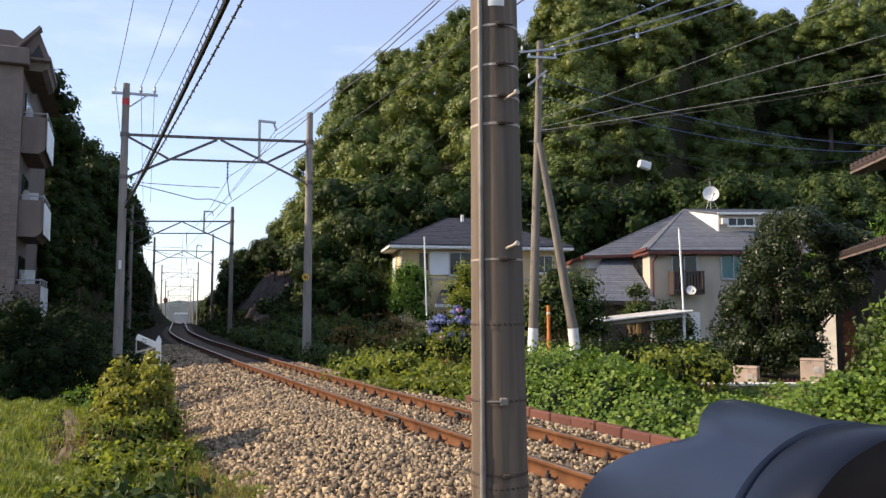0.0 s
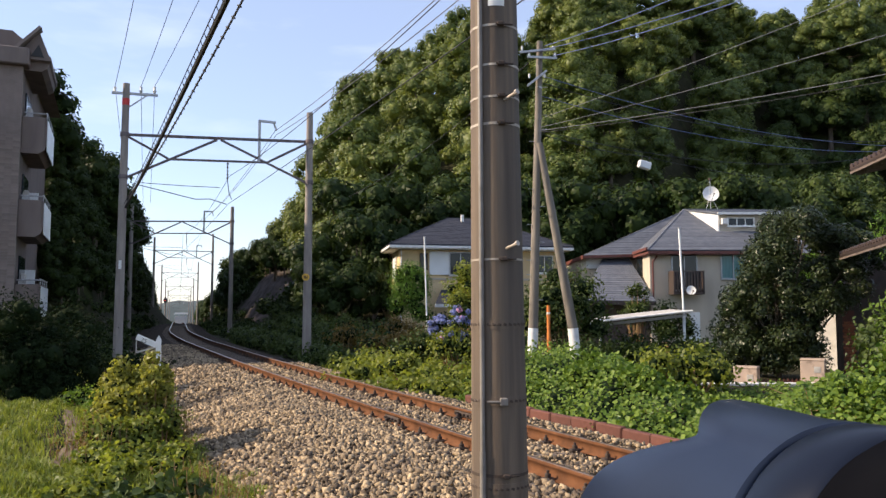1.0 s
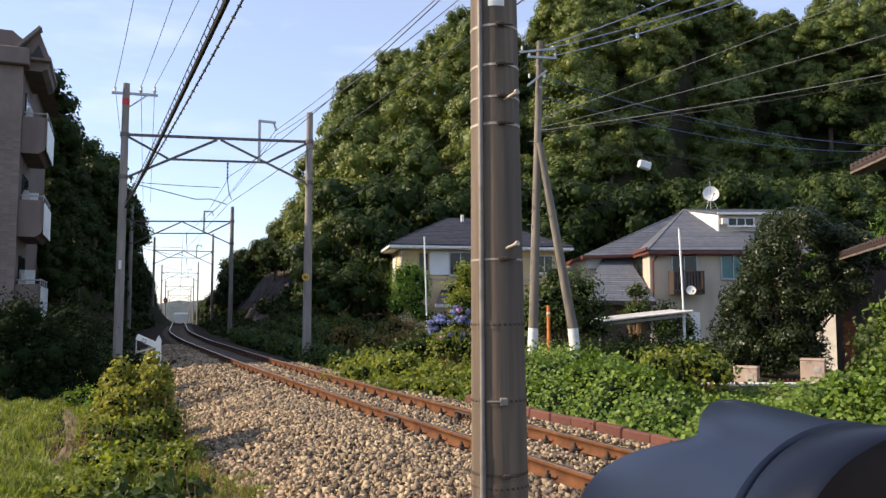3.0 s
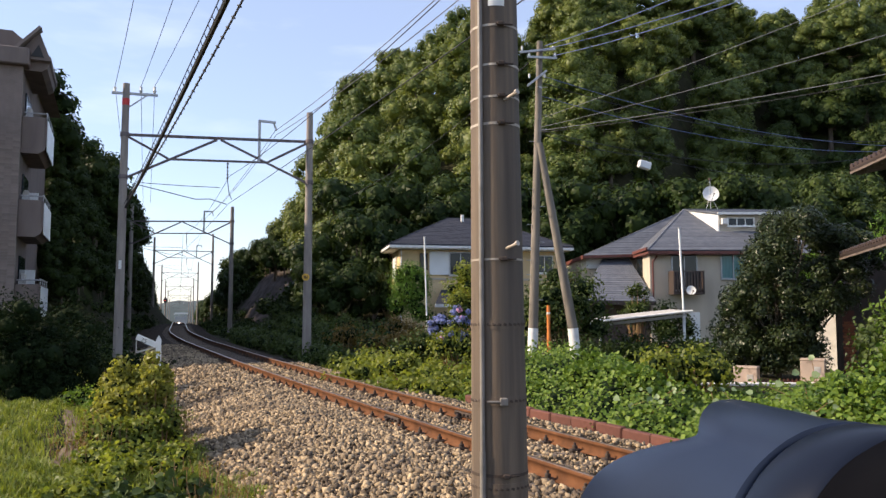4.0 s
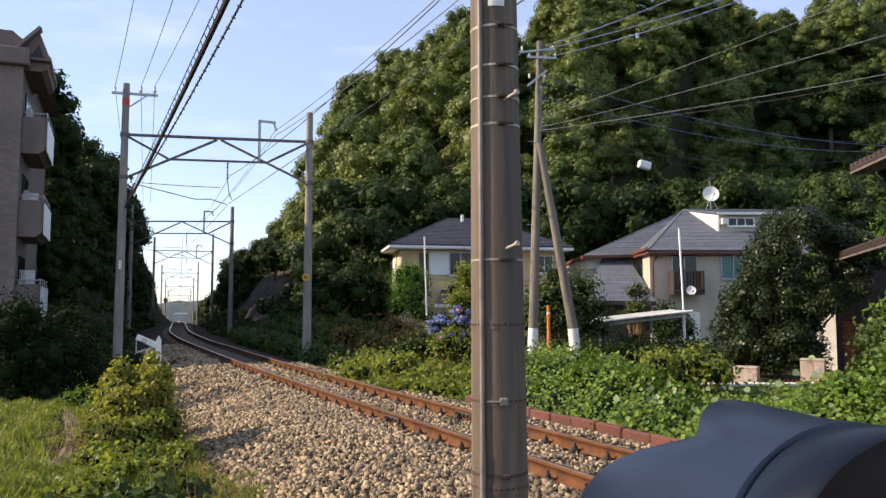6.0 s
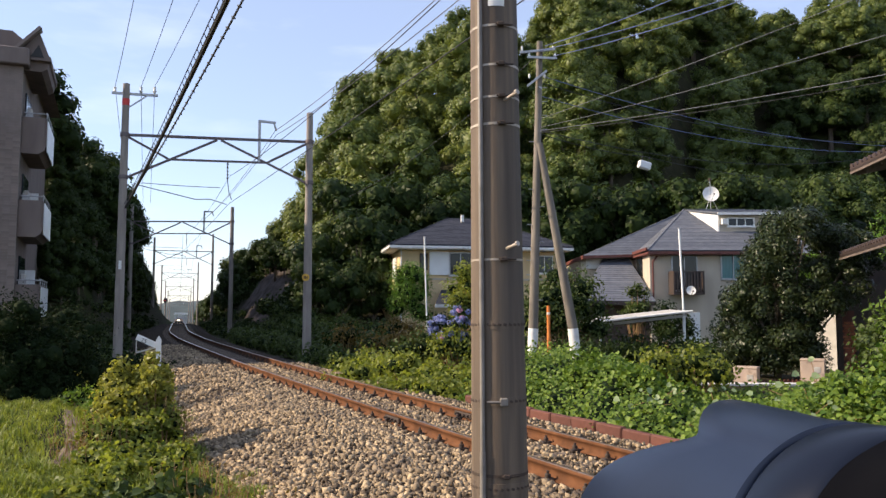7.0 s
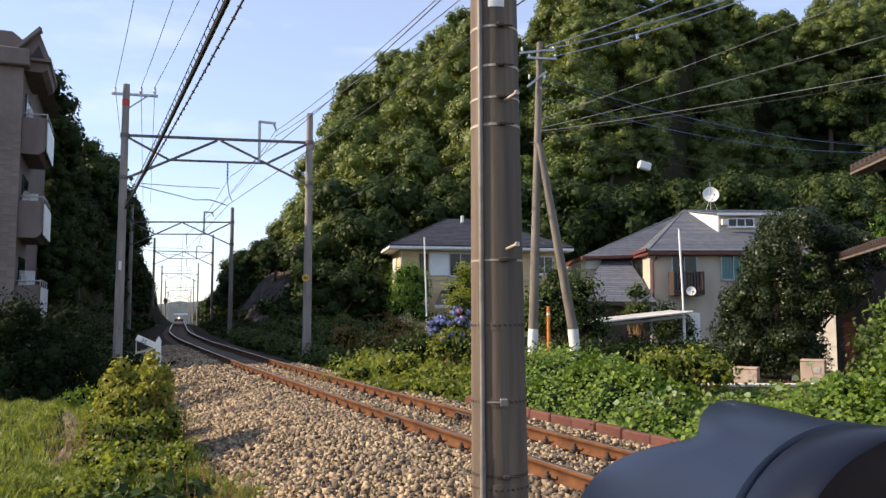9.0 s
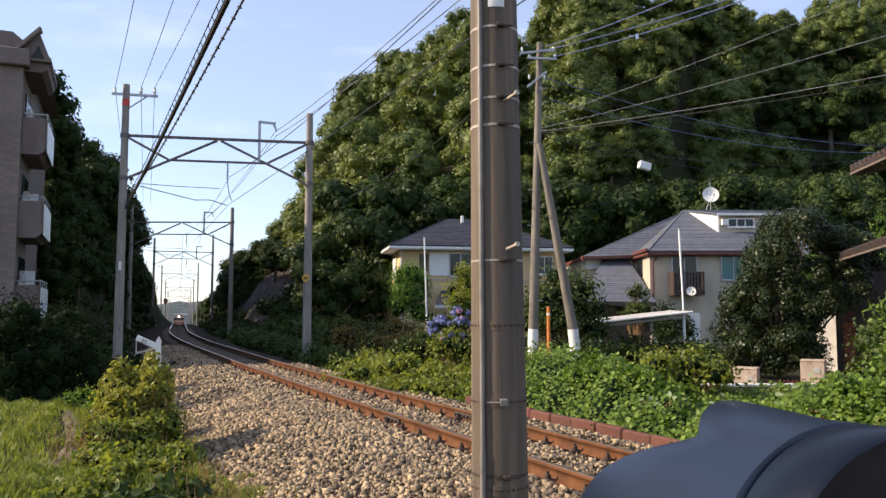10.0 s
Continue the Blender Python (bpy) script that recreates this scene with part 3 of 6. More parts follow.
def portal(pl, pr, top_l, top_r, zb, bottom=-0.7, radius=0.165, bracket=True):
    pl, pr = Vector(pl), Vector(pr)
    t = thing("portal_mast", "concrete twin-pole railway portal with a dark steel truss over the track", "catenary portal", Matrix.Translation(pl), "portals along the line")
    w = pr - pl
    along = w.normalized()
    for p, top, nm in ((Vector(), top_l, "pole"), (w, top_r, "pole")):
        zs = np.linspace(bottom, top, 9)
        part(nm, Mesher().tube([(p.x, p.y, z) for z in zs], [radius * (1 - 0.3 * (z - bottom) / (top - bottom)) for z in zs], 18), "farpole", t, smooth=True)
    P = lambda u, z: Vector((w.x * u, w.y * u, z))
    part("top_chord", Mesher().bar(P(-0.01, zb), P(1.01, zb), 0.09, 0.09), "girder", t)
    part("bottom_chord", Mesher().bar(P(0.23, zb - 0.82), P(0.77, zb - 0.82), 0.07, 0.07), "girder", t)
    for a, b in ((P(0.02, zb - 0.08), P(0.23, zb - 0.8)), (P(0.98, zb - 0.08), P(0.77, zb - 0.8)), (P(0.02, zb - 1.5), P(0.49, zb - 0.06)), (P(0.98, zb - 1.5), P(0.51, zb - 0.06))):
        part("brace", Mesher().bar(a, b, 0.075, 0.075), "girder", t)
    for u in (0.0, 1.0):
        for z in (zb, zb - 1.5):
            c = P(u, z)
            part("pole_clamp", Mesher().tube([c - Vector((0, 0, 0.07)), c + Vector((0, 0, 0.07))], radius * 0.95, 16), "girder", t)
    if bracket:
        b0 = part("bracket", Mesher().bar(P(0.72, zb - 0.82), P(0.72, zb + 0.72), 0.08, 0.08).bar(P(0.715, zb + 0.7), P(0.81, zb + 0.66), 0.08, 0.08), "galv", t, "galvanised hooked bracket above the truss")
        part("insulator", insulator(P(0.80, zb + 0.62), P(0.815, zb + 0.36), 0.05), "porcelain", b0, "string of disc insulators")
    h0 = part("hanger", insulator(P(0.55, zb - 0.86), P(0.55, zb - 1.5), 0.05), "iron", t, "dark hanging insulator string")
    part("dropper", Mesher().tube([P(0.55, zb - 1.5), P(0.56, zb - 1.95), P(0.575, zb - 2.2)], 0.014, 6), "wire", h0)
    part("steady_arm", Mesher().tube([P(0.07, zb - 1.68), P(0.3, zb - 1.75), P(0.51, zb - 1.78)], 0.012, 6), "wire", t)
    part("registration_arm", Mesher().tube([P(0.05, zb - 1.72), P(0.38, zb - 2.22), P(0.46, zb - 2.2), P(0.55, zb - 2.38)], 0.016, 6), "wire", t)
    return t, P


g1, P1 = portal((-11.15, 27.3, 0), (-4.88, 28.5, 0), 9.6, 8.86, 7.78)
arm = part("cross_arm", Mesher().bar((-0.5, 0, 9.28), (1.05, 0.15, 9.22), 0.08, 0.08).bar((0.1, 0, 8.75), (0.7, 0.1, 9.2), 0.04, 0.04), "galv", g1, "galvanised cross arm with three insulators")
for x in (-0.42, 0.5, 0.98):
    part("pin_insulator", Mesher().tube([(x, 0.05, 9.26), (x, 0.05, 9.34), (x, 0.05, 9.38), (x, 0.05, 9.5)], [0.03, 0.065, 0.045, 0.05], 10), "porcelain", arm, smooth=True)
part("red_band", Mesher().tube([(0, 0, 8.82), (0, 0, 9.06)], 0.126, 18), "red", g1, "faded red warning band")
part("pole_plate", Mesher().box((0.05, -0.165, 3.2), (0.1, 0.012, 0.3), bevel=0.003), "white", g1, "small white plate")
part("warning_plate", Mesher().tube([(6.23, 1.04, 2.83), (6.23, 1.025, 2.83)], 0.13, 22), "warning", g1, "round yellow-orange plate on the pole")
pb = Mesher()
for k in range(3):
    pb.box((6.175 + 0.055 * k, 1.02, 2.83), (0.03, 0.008, 0.11))
part("plate_marking", pb, "black", g1)

g2, P2 = portal((-20.99, 53, 0), (-14.27, 53.2, 0), 8.9, 8.75, 7.75, bottom=-0.4)
for y, z, br in ((92, 8.3, True), (149, 9.7, True), (194, 9.8, True), (237, 9.8, True), (285, 9.8, True)):
    a, b = on_line(y, -2.9 if y < 100 else -3.25), on_line(y, 3.6 if y < 100 else 3.25)
    zr = a.z
    portal((a.x, a.y, 0), (b.x, b.y, 0), z + 1.5 + zr, z + 2.1 + zr, z + zr, bottom=zr - 0.6, bracket=br)

# ---------------------------------------------------------------- wires
def wire(name, label, pts, r, mat, sag=0.0, n=14, category="wire"):
    """A wire hung between points, each span with its own sag."""
    path = []
    pts = [Vector(p) for p in pts]
    for a, b in zip(pts, pts[1:]):
        for k in range(n + (b is pts[-1])):
            u = k / n
            path.append(a.lerp(b, u) - Vector((0, 0, sag * 4 * u * (1 - u))))
    ob = new(name, Mesher().tube(path, r, 6).mesh(name, mat, True))
    return tagged(ob, label, category, "overhead wires")


back = lambda p, k, dz=0.0: (p[0] + 0.4123 * k, p[1] - 0.911 * k, p[2] + dz)
# three feeder wires on the tall pole
for x, x0 in ((-11.57, -7.4), (-10.65, -6.3), (-10.17, -5.4)):
    a = (x, 27.35, 9.52)
    b = (x0 + 4.5, 9.0, 9.9)
    wire("feeder_wire", "thin pale overhead feeder wire", [b, a, (x - 9.6, 53, 9.0)], 0.009, "wire", 0.25)
# bundled cable with its carrier wire
ca, cb = (-11.0, 27.2, 5.2), (-0.55, 5.2, 5.75)
wire("overhead_cable", "thick black lashed cable slung along the line", [cb, ca], 0.042, "black", 0.12, 30, "cable")
cw = [(p[0] - 0.05, p[1], p[2] + 0.13) for p in (cb, ca)]
carrier = wire("carrier_wire", "steel carrier wire with lashings above the cable", cw, 0.009, "wire", 0.12, 30)
for k in range(70):
    u = (k + 0.5) / 70
    p = Vector(cb).lerp(Vector(ca), u) - Vector((0, 0, 0.48 * u * (1 - u)))
    part("lashing", Mesher().tube([p + Vector((-0.05, 0, 0.13)), p + Vector((0.0, 0.06, -0.03))], 0.007, 5), "wire", carrier)
c2a, c2b = (-10.9, 27.2, 5.55), (-0.2, 5.2, 6.0)
second = wire("twisted_cable", "thin black cable with spiral ties", [c2b, c2a], 0.017, "black", 0.25, 30, "cable")
for k in range(60):
    u = (k + 0.5) / 60
    p = Vector(c2b).lerp(Vector(c2a), u) - Vector((0, 0, u * (1 - u)))
    part("tie", Mesher().tube([p + Vector((-0.03, 0.03, 0.025)), p + Vector((0.03, -0.03, -0.025))], 0.014, 6), "black", second)
# messenger pair and contact wire over the track
for x, z, x0 in ((-6.1, 8.15, 0.9), (-6.05, 8.0, 1.35)):
    wire("messenger_wire", "grey stranded messenger wire above the track", [(x0 + 2.2, 9.0, z + 0.15), (x, 28.3, z), (-16.0, 53, 8.0), tuple(on_line(92, 1.5, 7.9)), tuple(on_line(149, 1.5, 7.9))], 0.011, "palewire", 0.3)
wire("contact_wire", "thin contact wire over the track", [tuple(on_line(3, 0.1, 5.2)), (-7.75, 28.4, 5.5), (-17.5, 53, 5.7), tuple(on_line(92, 0.1, 5.3)), tuple(on_line(149, 0.1, 5.3)), tuple(on_line(237, 0, 5.3))], 0.009, "wire", 0.05)
wire("catenary_wire", "catenary wire sagging above the contact wire", [tuple(on_line(3, 0.1, 6.6)), (-7.75, 28.4, 6.5), (-17.5, 53, 6.9), tuple(on_line(92, 0.1, 6.4)), tuple(on_line(149, 0.1, 6.4)), tuple(on_line(237, 0, 6.4))], 0.009, "wire", 0.45)

# ---------------------------------------------------------------- utility pole with its strut
up = thing("utility_pole", "brown concrete utility pole with a raking strut, white-painted foot", "utility pole", pose(2.45, 22, 0))
part("shaft", Mesher().tube([(0, 0, -0.6), (0.05, 0, 1.12), (0.16, 0, 4.5), (0.31, 0, 9.25)], [0.145, 0.135, 0.115, 0.085], 18), "strutpole", up, smooth=True)
part("painted_foot", Mesher().tube([(-0.01, 0, -0.3), (0.05, 0, 1.12)], [0.146, 0.14], 18), "white", up, "white-painted pole foot", smooth=True)
st = part("strut", Mesher().tube([(1.28, -0.1, -0.5), (1.13, -0.1, 1.12), (0.26, -0.05, 6.3)], [0.15, 0.14, 0.1], 16), "strutpole", up, "raking concrete strut", smooth=True)
part("painted_foot", Mesher().tube([(1.2, -0.1, 0.3), (1.13, -0.1, 1.12)], [0.152, 0.146], 16), "white", st, "white-painted strut foot", smooth=True)
for z, l, r, dz in ((8.95, -0.55, 0.45, 0.05), (8.75, -0.35, 0.5, -0.02), (8.15, -0.35, 0.2, 0.22)):
    b = part("cross_arm", Mesher().bar((0.28 + l, -0.12, z - dz), (0.28 + r, -0.12, z + dz), 0.06, 0.06), "galv", up)
    for x in (0.28 + l + 0.06, 0.28 + r - 0.06):
        part("insulator", Mesher().tube([(x, -0.12, z), (x, -0.12, z + 0.07), (x, -0.12, z + 0.13)], [0.02, 0.038, 0.022], 10), "porcelain", b, smooth=True)
for z in (7.9, 7.5, 7.1, 6.7, 6.35, 5.9, 5.5, 5.0, 4.5, 4.0, 3.5, 3.0, 2.6, 1.9):
    x = 0.05 + (z - 1.12) * 0.032
    part("pole_band", Mesher().tube([(x, 0, z - 0.03), (x + 0.002, 0, z + 0.03)], 0.133 - 0.005 * z, 18), "galv", up, smooth=True)
    side = 1 if round(z * 10) % 2 else -1
    part("step_bolt", Mesher().tube([(x + side * 0.1, -0.05, z), (x + side * 0.24, -0.08, z)], 0.012, 6), "galv", up)

for a, b, r, mat, sag in (
        ((2.9, 21.9, 9.1), (9.0, 14.0, 9.6), 0.011, "bluewire", 0.25),
        ((2.7, 21.9, 8.95), (11.0, 15.0, 9.7), 0.011, "bluewire", 0.25),
        ((3.1, 21.9, 8.8), (9.5, 14.5, 9.0), 0.011, "bluewire", 0.25),
        ((2.75, 21.9, 7.0), (10.9, 13.05, 8.5), 0.0075, "palewire", 0.12),
        ((2.75, 21.9, 6.75), (12.1, 13.0, 7.65), 0.008, "palewire", 0.15),
        ((2.72, 21.9, 6.65), (12.1, 13.0, 6.45), 0.009, "palewire", 0.12),
        ((2.72, 21.9, 6.6), (12.1, 13.0, 6.3), 0.007, "wire", 0.15),
        ((2.8, 22.1, 8.3), (17.5, 30.0, 7.95), 0.01, "bluewire", 0.45),
        ((2.8, 22.1, 7.7), (17.5, 30.0, 7.75), 0.01, "bluewire", 0.5),
        ((2.8, 22.1, 8.1), (17.5, 30.0, 8.15), 0.01, "wire", 0.55),
        ((2.8, 22.1, 6.7), (18.5, 31.0, 8.0), 0.01, "wire", 0.75)):
    wire("service_wire", "overhead service wire from the utility pole", [a, b], r, mat, sag, 24)
# wire between the poles, behind the near mast
wire("service_wire", "overhead service wire from the utility pole", [(2.5, 22, 8.7), (-4.8, 40, 7.5)], 0.01, "wire", 0.4)
# junction box hanging on the service wires
jb = thing("cable_box", "pale grey cable closure hanging under a wire", "cable box", pose(6.7, 26.0, 6.45, 0, 14, 10))
part("case", Mesher().box((0, 0, 0), (0.42, 0.2, 0.26), bevel=0.03), "shutter", jb)
part("hook", Mesher().tube([(-0.12, 0, 0.12), (-0.12, 0, 0.3)], 0.012, 6).tube([(0.12, 0, 0.12), (0.12, 0, 0.32)], 0.012, 6), "wire", jb)
wire("service_wire", "thin wire carrying the cable box", [(2.8, 22.1, 6.6), (6.7, 26.0, 6.75), (13, 31, 6.9)], 0.009, "wire", 0.1)

# ---------------------------------------------------------------- gradient post and signal
gp_ = thing("gradient_post", "white railway gradient post with a pointed top and tilted arms", "gradient post", pose(-5.72, 16.0, 0, 0, 0, 12))
gz0 = height(-5.72, 16.0)
part("post", Mesher().prism([(-0.058, gz0 - 0.1), (0.058, gz0 - 0.1), (0.046, 0.99), (0.0, 1.08), (-0.046, 0.99)], 0.09), "white", gp_)
a1 = part("arm", Mesher().bar((-0.42, 0.03, 1.06), (-0.04, 0.03, 0.885), 0.04, 0.115), "white", gp_, "white arm with black figures")
part("arm", Mesher().bar((-0.44, 0.12, 0.74), (-0.04, 0.12, 0.85), 0.03, 0.035), "concrete", gp_)
part("arm_end", Mesher().box((-0.43, 0.07, 0.89), (0.02, 0.02, 0.29)), "concrete", gp_)
cu = bpy.data.curves.new("figures", "FONT")
cu.body, cu.size, cu.extrude = "25", 0.115, 0.002
fo = new("figures", cu)
fo.data.materials.append(M["black"])
fo.parent = a1
fo.matrix_basis = pose(-0.345, 0.004, 0.97, 90, 24.9, 0)
sp_ = on_line(150, -2.5)
sg = thing("railway_signal", "railway signal showing red on a dark post", "railway signal", pose(sp_.x, sp_.y, 0, 0, 0, 18))
zz = sp_.z
part("post", Mesher().tube([(0, 0, zz - 0.6), (0, 0, zz + 5.0)], 0.07, 10), "iron", sg)
hd = part("head", Mesher().prism([(-0.36 * math.cos(a), zz + 4.6 + 0.55 * math.sin(a)) for a in np.linspace(0, 6.283, 17)[:-1]], 0.1), "black", sg)
part("lens", Mesher().tube([(0, -0.03, zz + 4.55), (0, -0.002, zz + 4.55)], 0.1, 16), "signal", hd, "lit red signal lens")
part("hood", Mesher().tube([(0, -0.25, zz + 4.72), (0, 0, zz + 4.72)], 0.05, 8), "black", hd)
# ---------------------------------------------------------------- buildings
def roof_face(name, a, b, c, d, courses, mat, parent, label="", thick=0.05):
    """A sloping roof face a-b at the eave, d-c at the top: an underlay with overlapping slate courses on it."""
    a, b, c, d = (Vector(p) for p in (a, b, c, d))
    n = (b - a).cross(d - a)
    n = (n if n.length > 1e-6 else (b - a).cross(c - a)).normalized()
    if n.z < 0:
        n = -n
    hexa = [(0, 3, 2, 1), (4, 5, 6, 7), (0, 1, 5, 4), (1, 2, 6, 5), (2, 3, 7, 6), (3, 0, 4, 7)]
    p = [a, b, c, d]
    r = part(name, Mesher().add([x - n * thick for x in p] + [x - n * 0.006 for x in p], hexa), mat, parent, label)
    for k in range(courses):
        u, v = k / courses, min(1.0, (k + 1.15) / courses)
        p = [a.lerp(d, u), b.lerp(c, u), b.lerp(c, v), a.lerp(d, v)]
        hi = [p[0] + n * 0.018, p[1] + n * 0.018, p[2] + n * 0.002, p[3] + n * 0.002]
        part("slate_course", Mesher().add([x - n * 0.005 for x in p] + hi, hexa), mat, r)
    return r


def hip_roof(parent, x0, y0, x1, y1, z, xa, xb, yr, zr, mat, courses, edge_mat, label=""):
    A, B, C, D = (x0, y0, z), (x1, y0, z), (x1, y1, z), (x0, y1, z)
    R, S = (xa, yr, zr), (xb, yr, zr)
    r = roof_face("roof", A, B, S, R, courses, mat, parent, label)
    roof_face("roof_slope", D, A, R, R, courses, mat, parent)
    roof_face("roof_slope", B, C, S, S, courses, mat, parent)
    roof_face("roof_slope", C, D, R, S, courses, mat, parent)
    up = Vector((0, 0, 0.04))
    for p, q2 in ((A, R), (D, R), (B, S), (C, S), (R, S)):
        part("ridge_cap", Mesher().bar(Vector(p) + up, Vector(q2) + up * 0.7, 0.035, 0.025), mat, r)
    for p, q2 in ((A, B), (B, C), (C, D), (D, A)):
        part("fascia", Mesher().bar(Vector(p) - up * 3, Vector(q2) - up * 3, 0.05, 0.12), edge_mat, r)
    part("soffit", Mesher().box(((x0 + x1) / 2, (y0 + y1) / 2, z - 0.2), (x1 - x0 - 0.1, y1 - y0 - 0.1, 0.04)), edge_mat, r)
    return r


def walls(parent, x0, y0, x1, y1, z0, z1, mat, thick=0.16):
    part("wall", Mesher().box(((x0 + x1) / 2, y0 + thick / 2, (z0 + z1) / 2), (x1 - x0, thick, z1 - z0)), mat, parent)
    part("wall", Mesher().box(((x0 + x1) / 2, y1 - thick / 2, (z0 + z1) / 2), (x1 - x0, thick, z1 - z0)), mat, parent)
    for x in (x0 + thick / 2, x1 - thick / 2):
        part("wall", Mesher().box((x, (y0 + y1) / 2, (z0 + z1) / 2), (thick, y1 - y0 - 2 * thick, z1 - z0)), mat, parent)


def window(parent, x, y, z, w, h, frame_mat="galv", panes=2, fill="glass"):
    """A window on a wall that faces -y: frame proud of the wall, panes set back in it."""
    f = Mesher()
    for dx in (-w / 2, w / 2):
        f.box((x + dx, y - 0.03, z), (0.06, 0.1, h + 0.06))
    for dz in (-h / 2, h / 2):
        f.box((x, y - 0.03, z + dz), (w - 0.06, 0.1, 0.06))
    o = part("window", f, frame_mat, parent)
    for k in range(panes):
        pw = (w - 0.06) / panes
        part("pane", Mesher().box((x - w / 2 + 0.03 + pw * (k + 0.5), y - 0.012 - 0.02 * (k % 2), z), (pw - 0.01, 0.02, h - 0.06)), fill, o)
        if k:
            part("mullion", Mesher().box((x - w / 2 + 0.03 + pw * k, y - 0.04, z), (0.045, 0.06, h - 0.06)), frame_mat, o)
    part("sill", Mesher().box((x, y - 0.07, z - h / 2 - 0.05), (w + 0.12, 0.14, 0.04)), frame_mat, o)
    return o


def tv_dish(x, y, z, r, label, legs=True):
    t = thing("satellite_dish", label, "satellite dish", pose(x, y, z))
    ms = Mesher()
    rings = [(0.0, 0.14), (0.35, 0.12), (0.7, 0.06), (1.0, 0.0)]
    m = pose(0, 0, 0, 78, 0, -8)
    o = 0
    for side in (0, 1):
        for k, (a, d) in enumerate(rings):
            for j in range(20):
                ang = 2 * math.pi * j / 20
                ms.v.append(tuple(m @ Vector((r * a * math.cos(ang), r * a * math.sin(ang), -d * r * 1.6 - side * 0.015))))
    for side in (0, 1):
        b = side * 80
        for k in range(3):
            for j in range(20):
                f = (b + k * 20 + j, b + k * 20 + (j + 1) % 20, b + (k + 1) * 20 + (j + 1) % 20, b + (k + 1) * 20 + j)
                ms.f.append(f)
    for j in range(20):
        ms.f.append((60 + j, 60 + (j + 1) % 20, 140 + (j + 1) % 20, 140 + j))
    part("reflector", ms, "white", t, smooth=True)
    part("feed_arm", Mesher().tube([(0, -0.02, -r), (0.02, -r * 1.1, -r * 0.2)], 0.012, 6).box((0.02, -r * 1.1, -r * 0.18), (0.07, 0.09, 0.07), bevel=0.01), "iron", t)
    if legs:
        part("stand", Mesher().tube([(0, 0.1, 0), (0, 0.1, -r * 1.9)], 0.02, 6).tube([(0, 0.1, -0.1), (-0.3, -0.1, -r * 2)], 0.014, 6).tube([(0, 0.1, -0.1), (0.3, -0.1, -r * 2)], 0.014, 6).tube([(0, 0.1, 0), (0, 0.1, r + 0.35)], 0.018, 6), "galv", t)
        part("antenna_head", Mesher().tube([(0, 0.1, r + 0.3), (0, 0.1, r + 0.42)], 0.09, 10), "iron", t)
    return t


# yellow house
h1 = thing("yellow_house", "two-storey yellow rendered house with a dark slate hip roof", "house", pose(-2.2, 40, 0, 0, 0, 11) @ pose(2.45, 0, 0))
walls(h1, -2.45, 0, 6.0, 8.5, -0.6, 4.95, "yellow")
hip_roof(h1, -3.05, -0.75, 6.55, 9.2, 5.0, 0.9, 2.7, 4.2, 6.95, "roofdark", 20, "white", "dark blue-grey slate hip roof")
part("shutter", Mesher().box((-0.42, -0.05, 4.1), (1.0, 0.07, 1.2), bevel=0.01), "shutter", h1, "white sliding storm shutter")
window(h1, 0.7, 0, 4.08, 1.15, 1.15, "galv")
window(h1, -1.22, 0, 4.2, 0.34, 0.75, "darkwood", 1)
window(h1, 5.2, 0, 4.1, 0.9, 0.9, "white", 2)
window(h1, 3.0, 0, 1.5, 1.6, 1.6, "galv", 2)
part("downpipe", Mesher().tube([(-2.38, -0.08, -0.3), (-2.38, -0.08, 4.8)], 0.04, 8), "white", h1)
part("belt", Mesher().box((1.77, -0.03, 3.3), (8.5, 0.06, 0.1)), "cream", h1)
pr_ = roof_face("porch_roof", (-0.9, -1.5, 2.0), (0.6, -1.5, 2.0), (0.3, -0.05, 2.75), (-0.3, -0.05, 2.75), 5, "roofdark", h1, "small dark porch roof")
part("fascia", Mesher().bar((-0.9, -1.5, 1.92), (0.6, -1.5, 1.92), 0.05, 0.16), "white", pr_)
part("chimney_vent", Mesher().box((1.55, 3.4, 6.85), (0.16, 0.16, 0.4), bevel=0.02), "white", h1)
part("side_window", Mesher().box((-2.48, 1.6, 3.9), (0.08, 1.1, 1.1), bevel=0.01), "shutter", h1)

# grey-roofed house
h2 = thing("grey_roofed_house", "cream two-storey house with a grey slate roof and red-brown eaves", "house", pose(0, 38, 0))
walls(h2, 9.95, 0, 17.6, 8.0, -0.6, 4.5, "cream")
walls(h2, 7.2, 3.1, 9.9, 8.0, -0.6, 4.45, "cream")
hip_roof(h2, 9.75, -0.55, 18.1, 8.6, 4.55, 12.95, 16.2, 4.2, 7.1, "roof", 30, "fascia", "grey slate hip roof with many courses")
wr = roof_face("wing_roof", (7.2, 2.4, 4.5), (9.8, 2.4, 4.52), (12.9, 4.25, 7.02), (12.9, 4.3, 7.03), 18, "roof", h2, "grey slate wing roof")
roof_face("wing_slope", (7.2, 8.5, 4.5), (7.2, 2.4, 4.5), (12.9, 4.2, 7.02), (12.9, 4.3, 7.03), 18, "roof", h2)
part("fascia", Mesher().bar((7.2, 2.36, 4.42), (9.7, 2.36, 4.5), 0.06, 0.14), "fascia", wr)
part("fascia", Mesher().bar((7.17, 2.36, 4.42), (7.17, 8.5, 4.42), 0.06, 0.2), "fascia", wr)
part("barge_board", Mesher().bar((9.66, -0.6, 4.6), (9.7, 2.3, 4.6), 0.08, 0.14), "fascia", wr)
window(h2, 7.85, 3.1, 4.15, 0.75, 0.42, "white", 1, "shutter")
dm = part("dormer", Mesher().box((15.6, 2.6, 6.05), (3.4, 2.2, 1.05)), "cream", h2, "white-sided dormer")
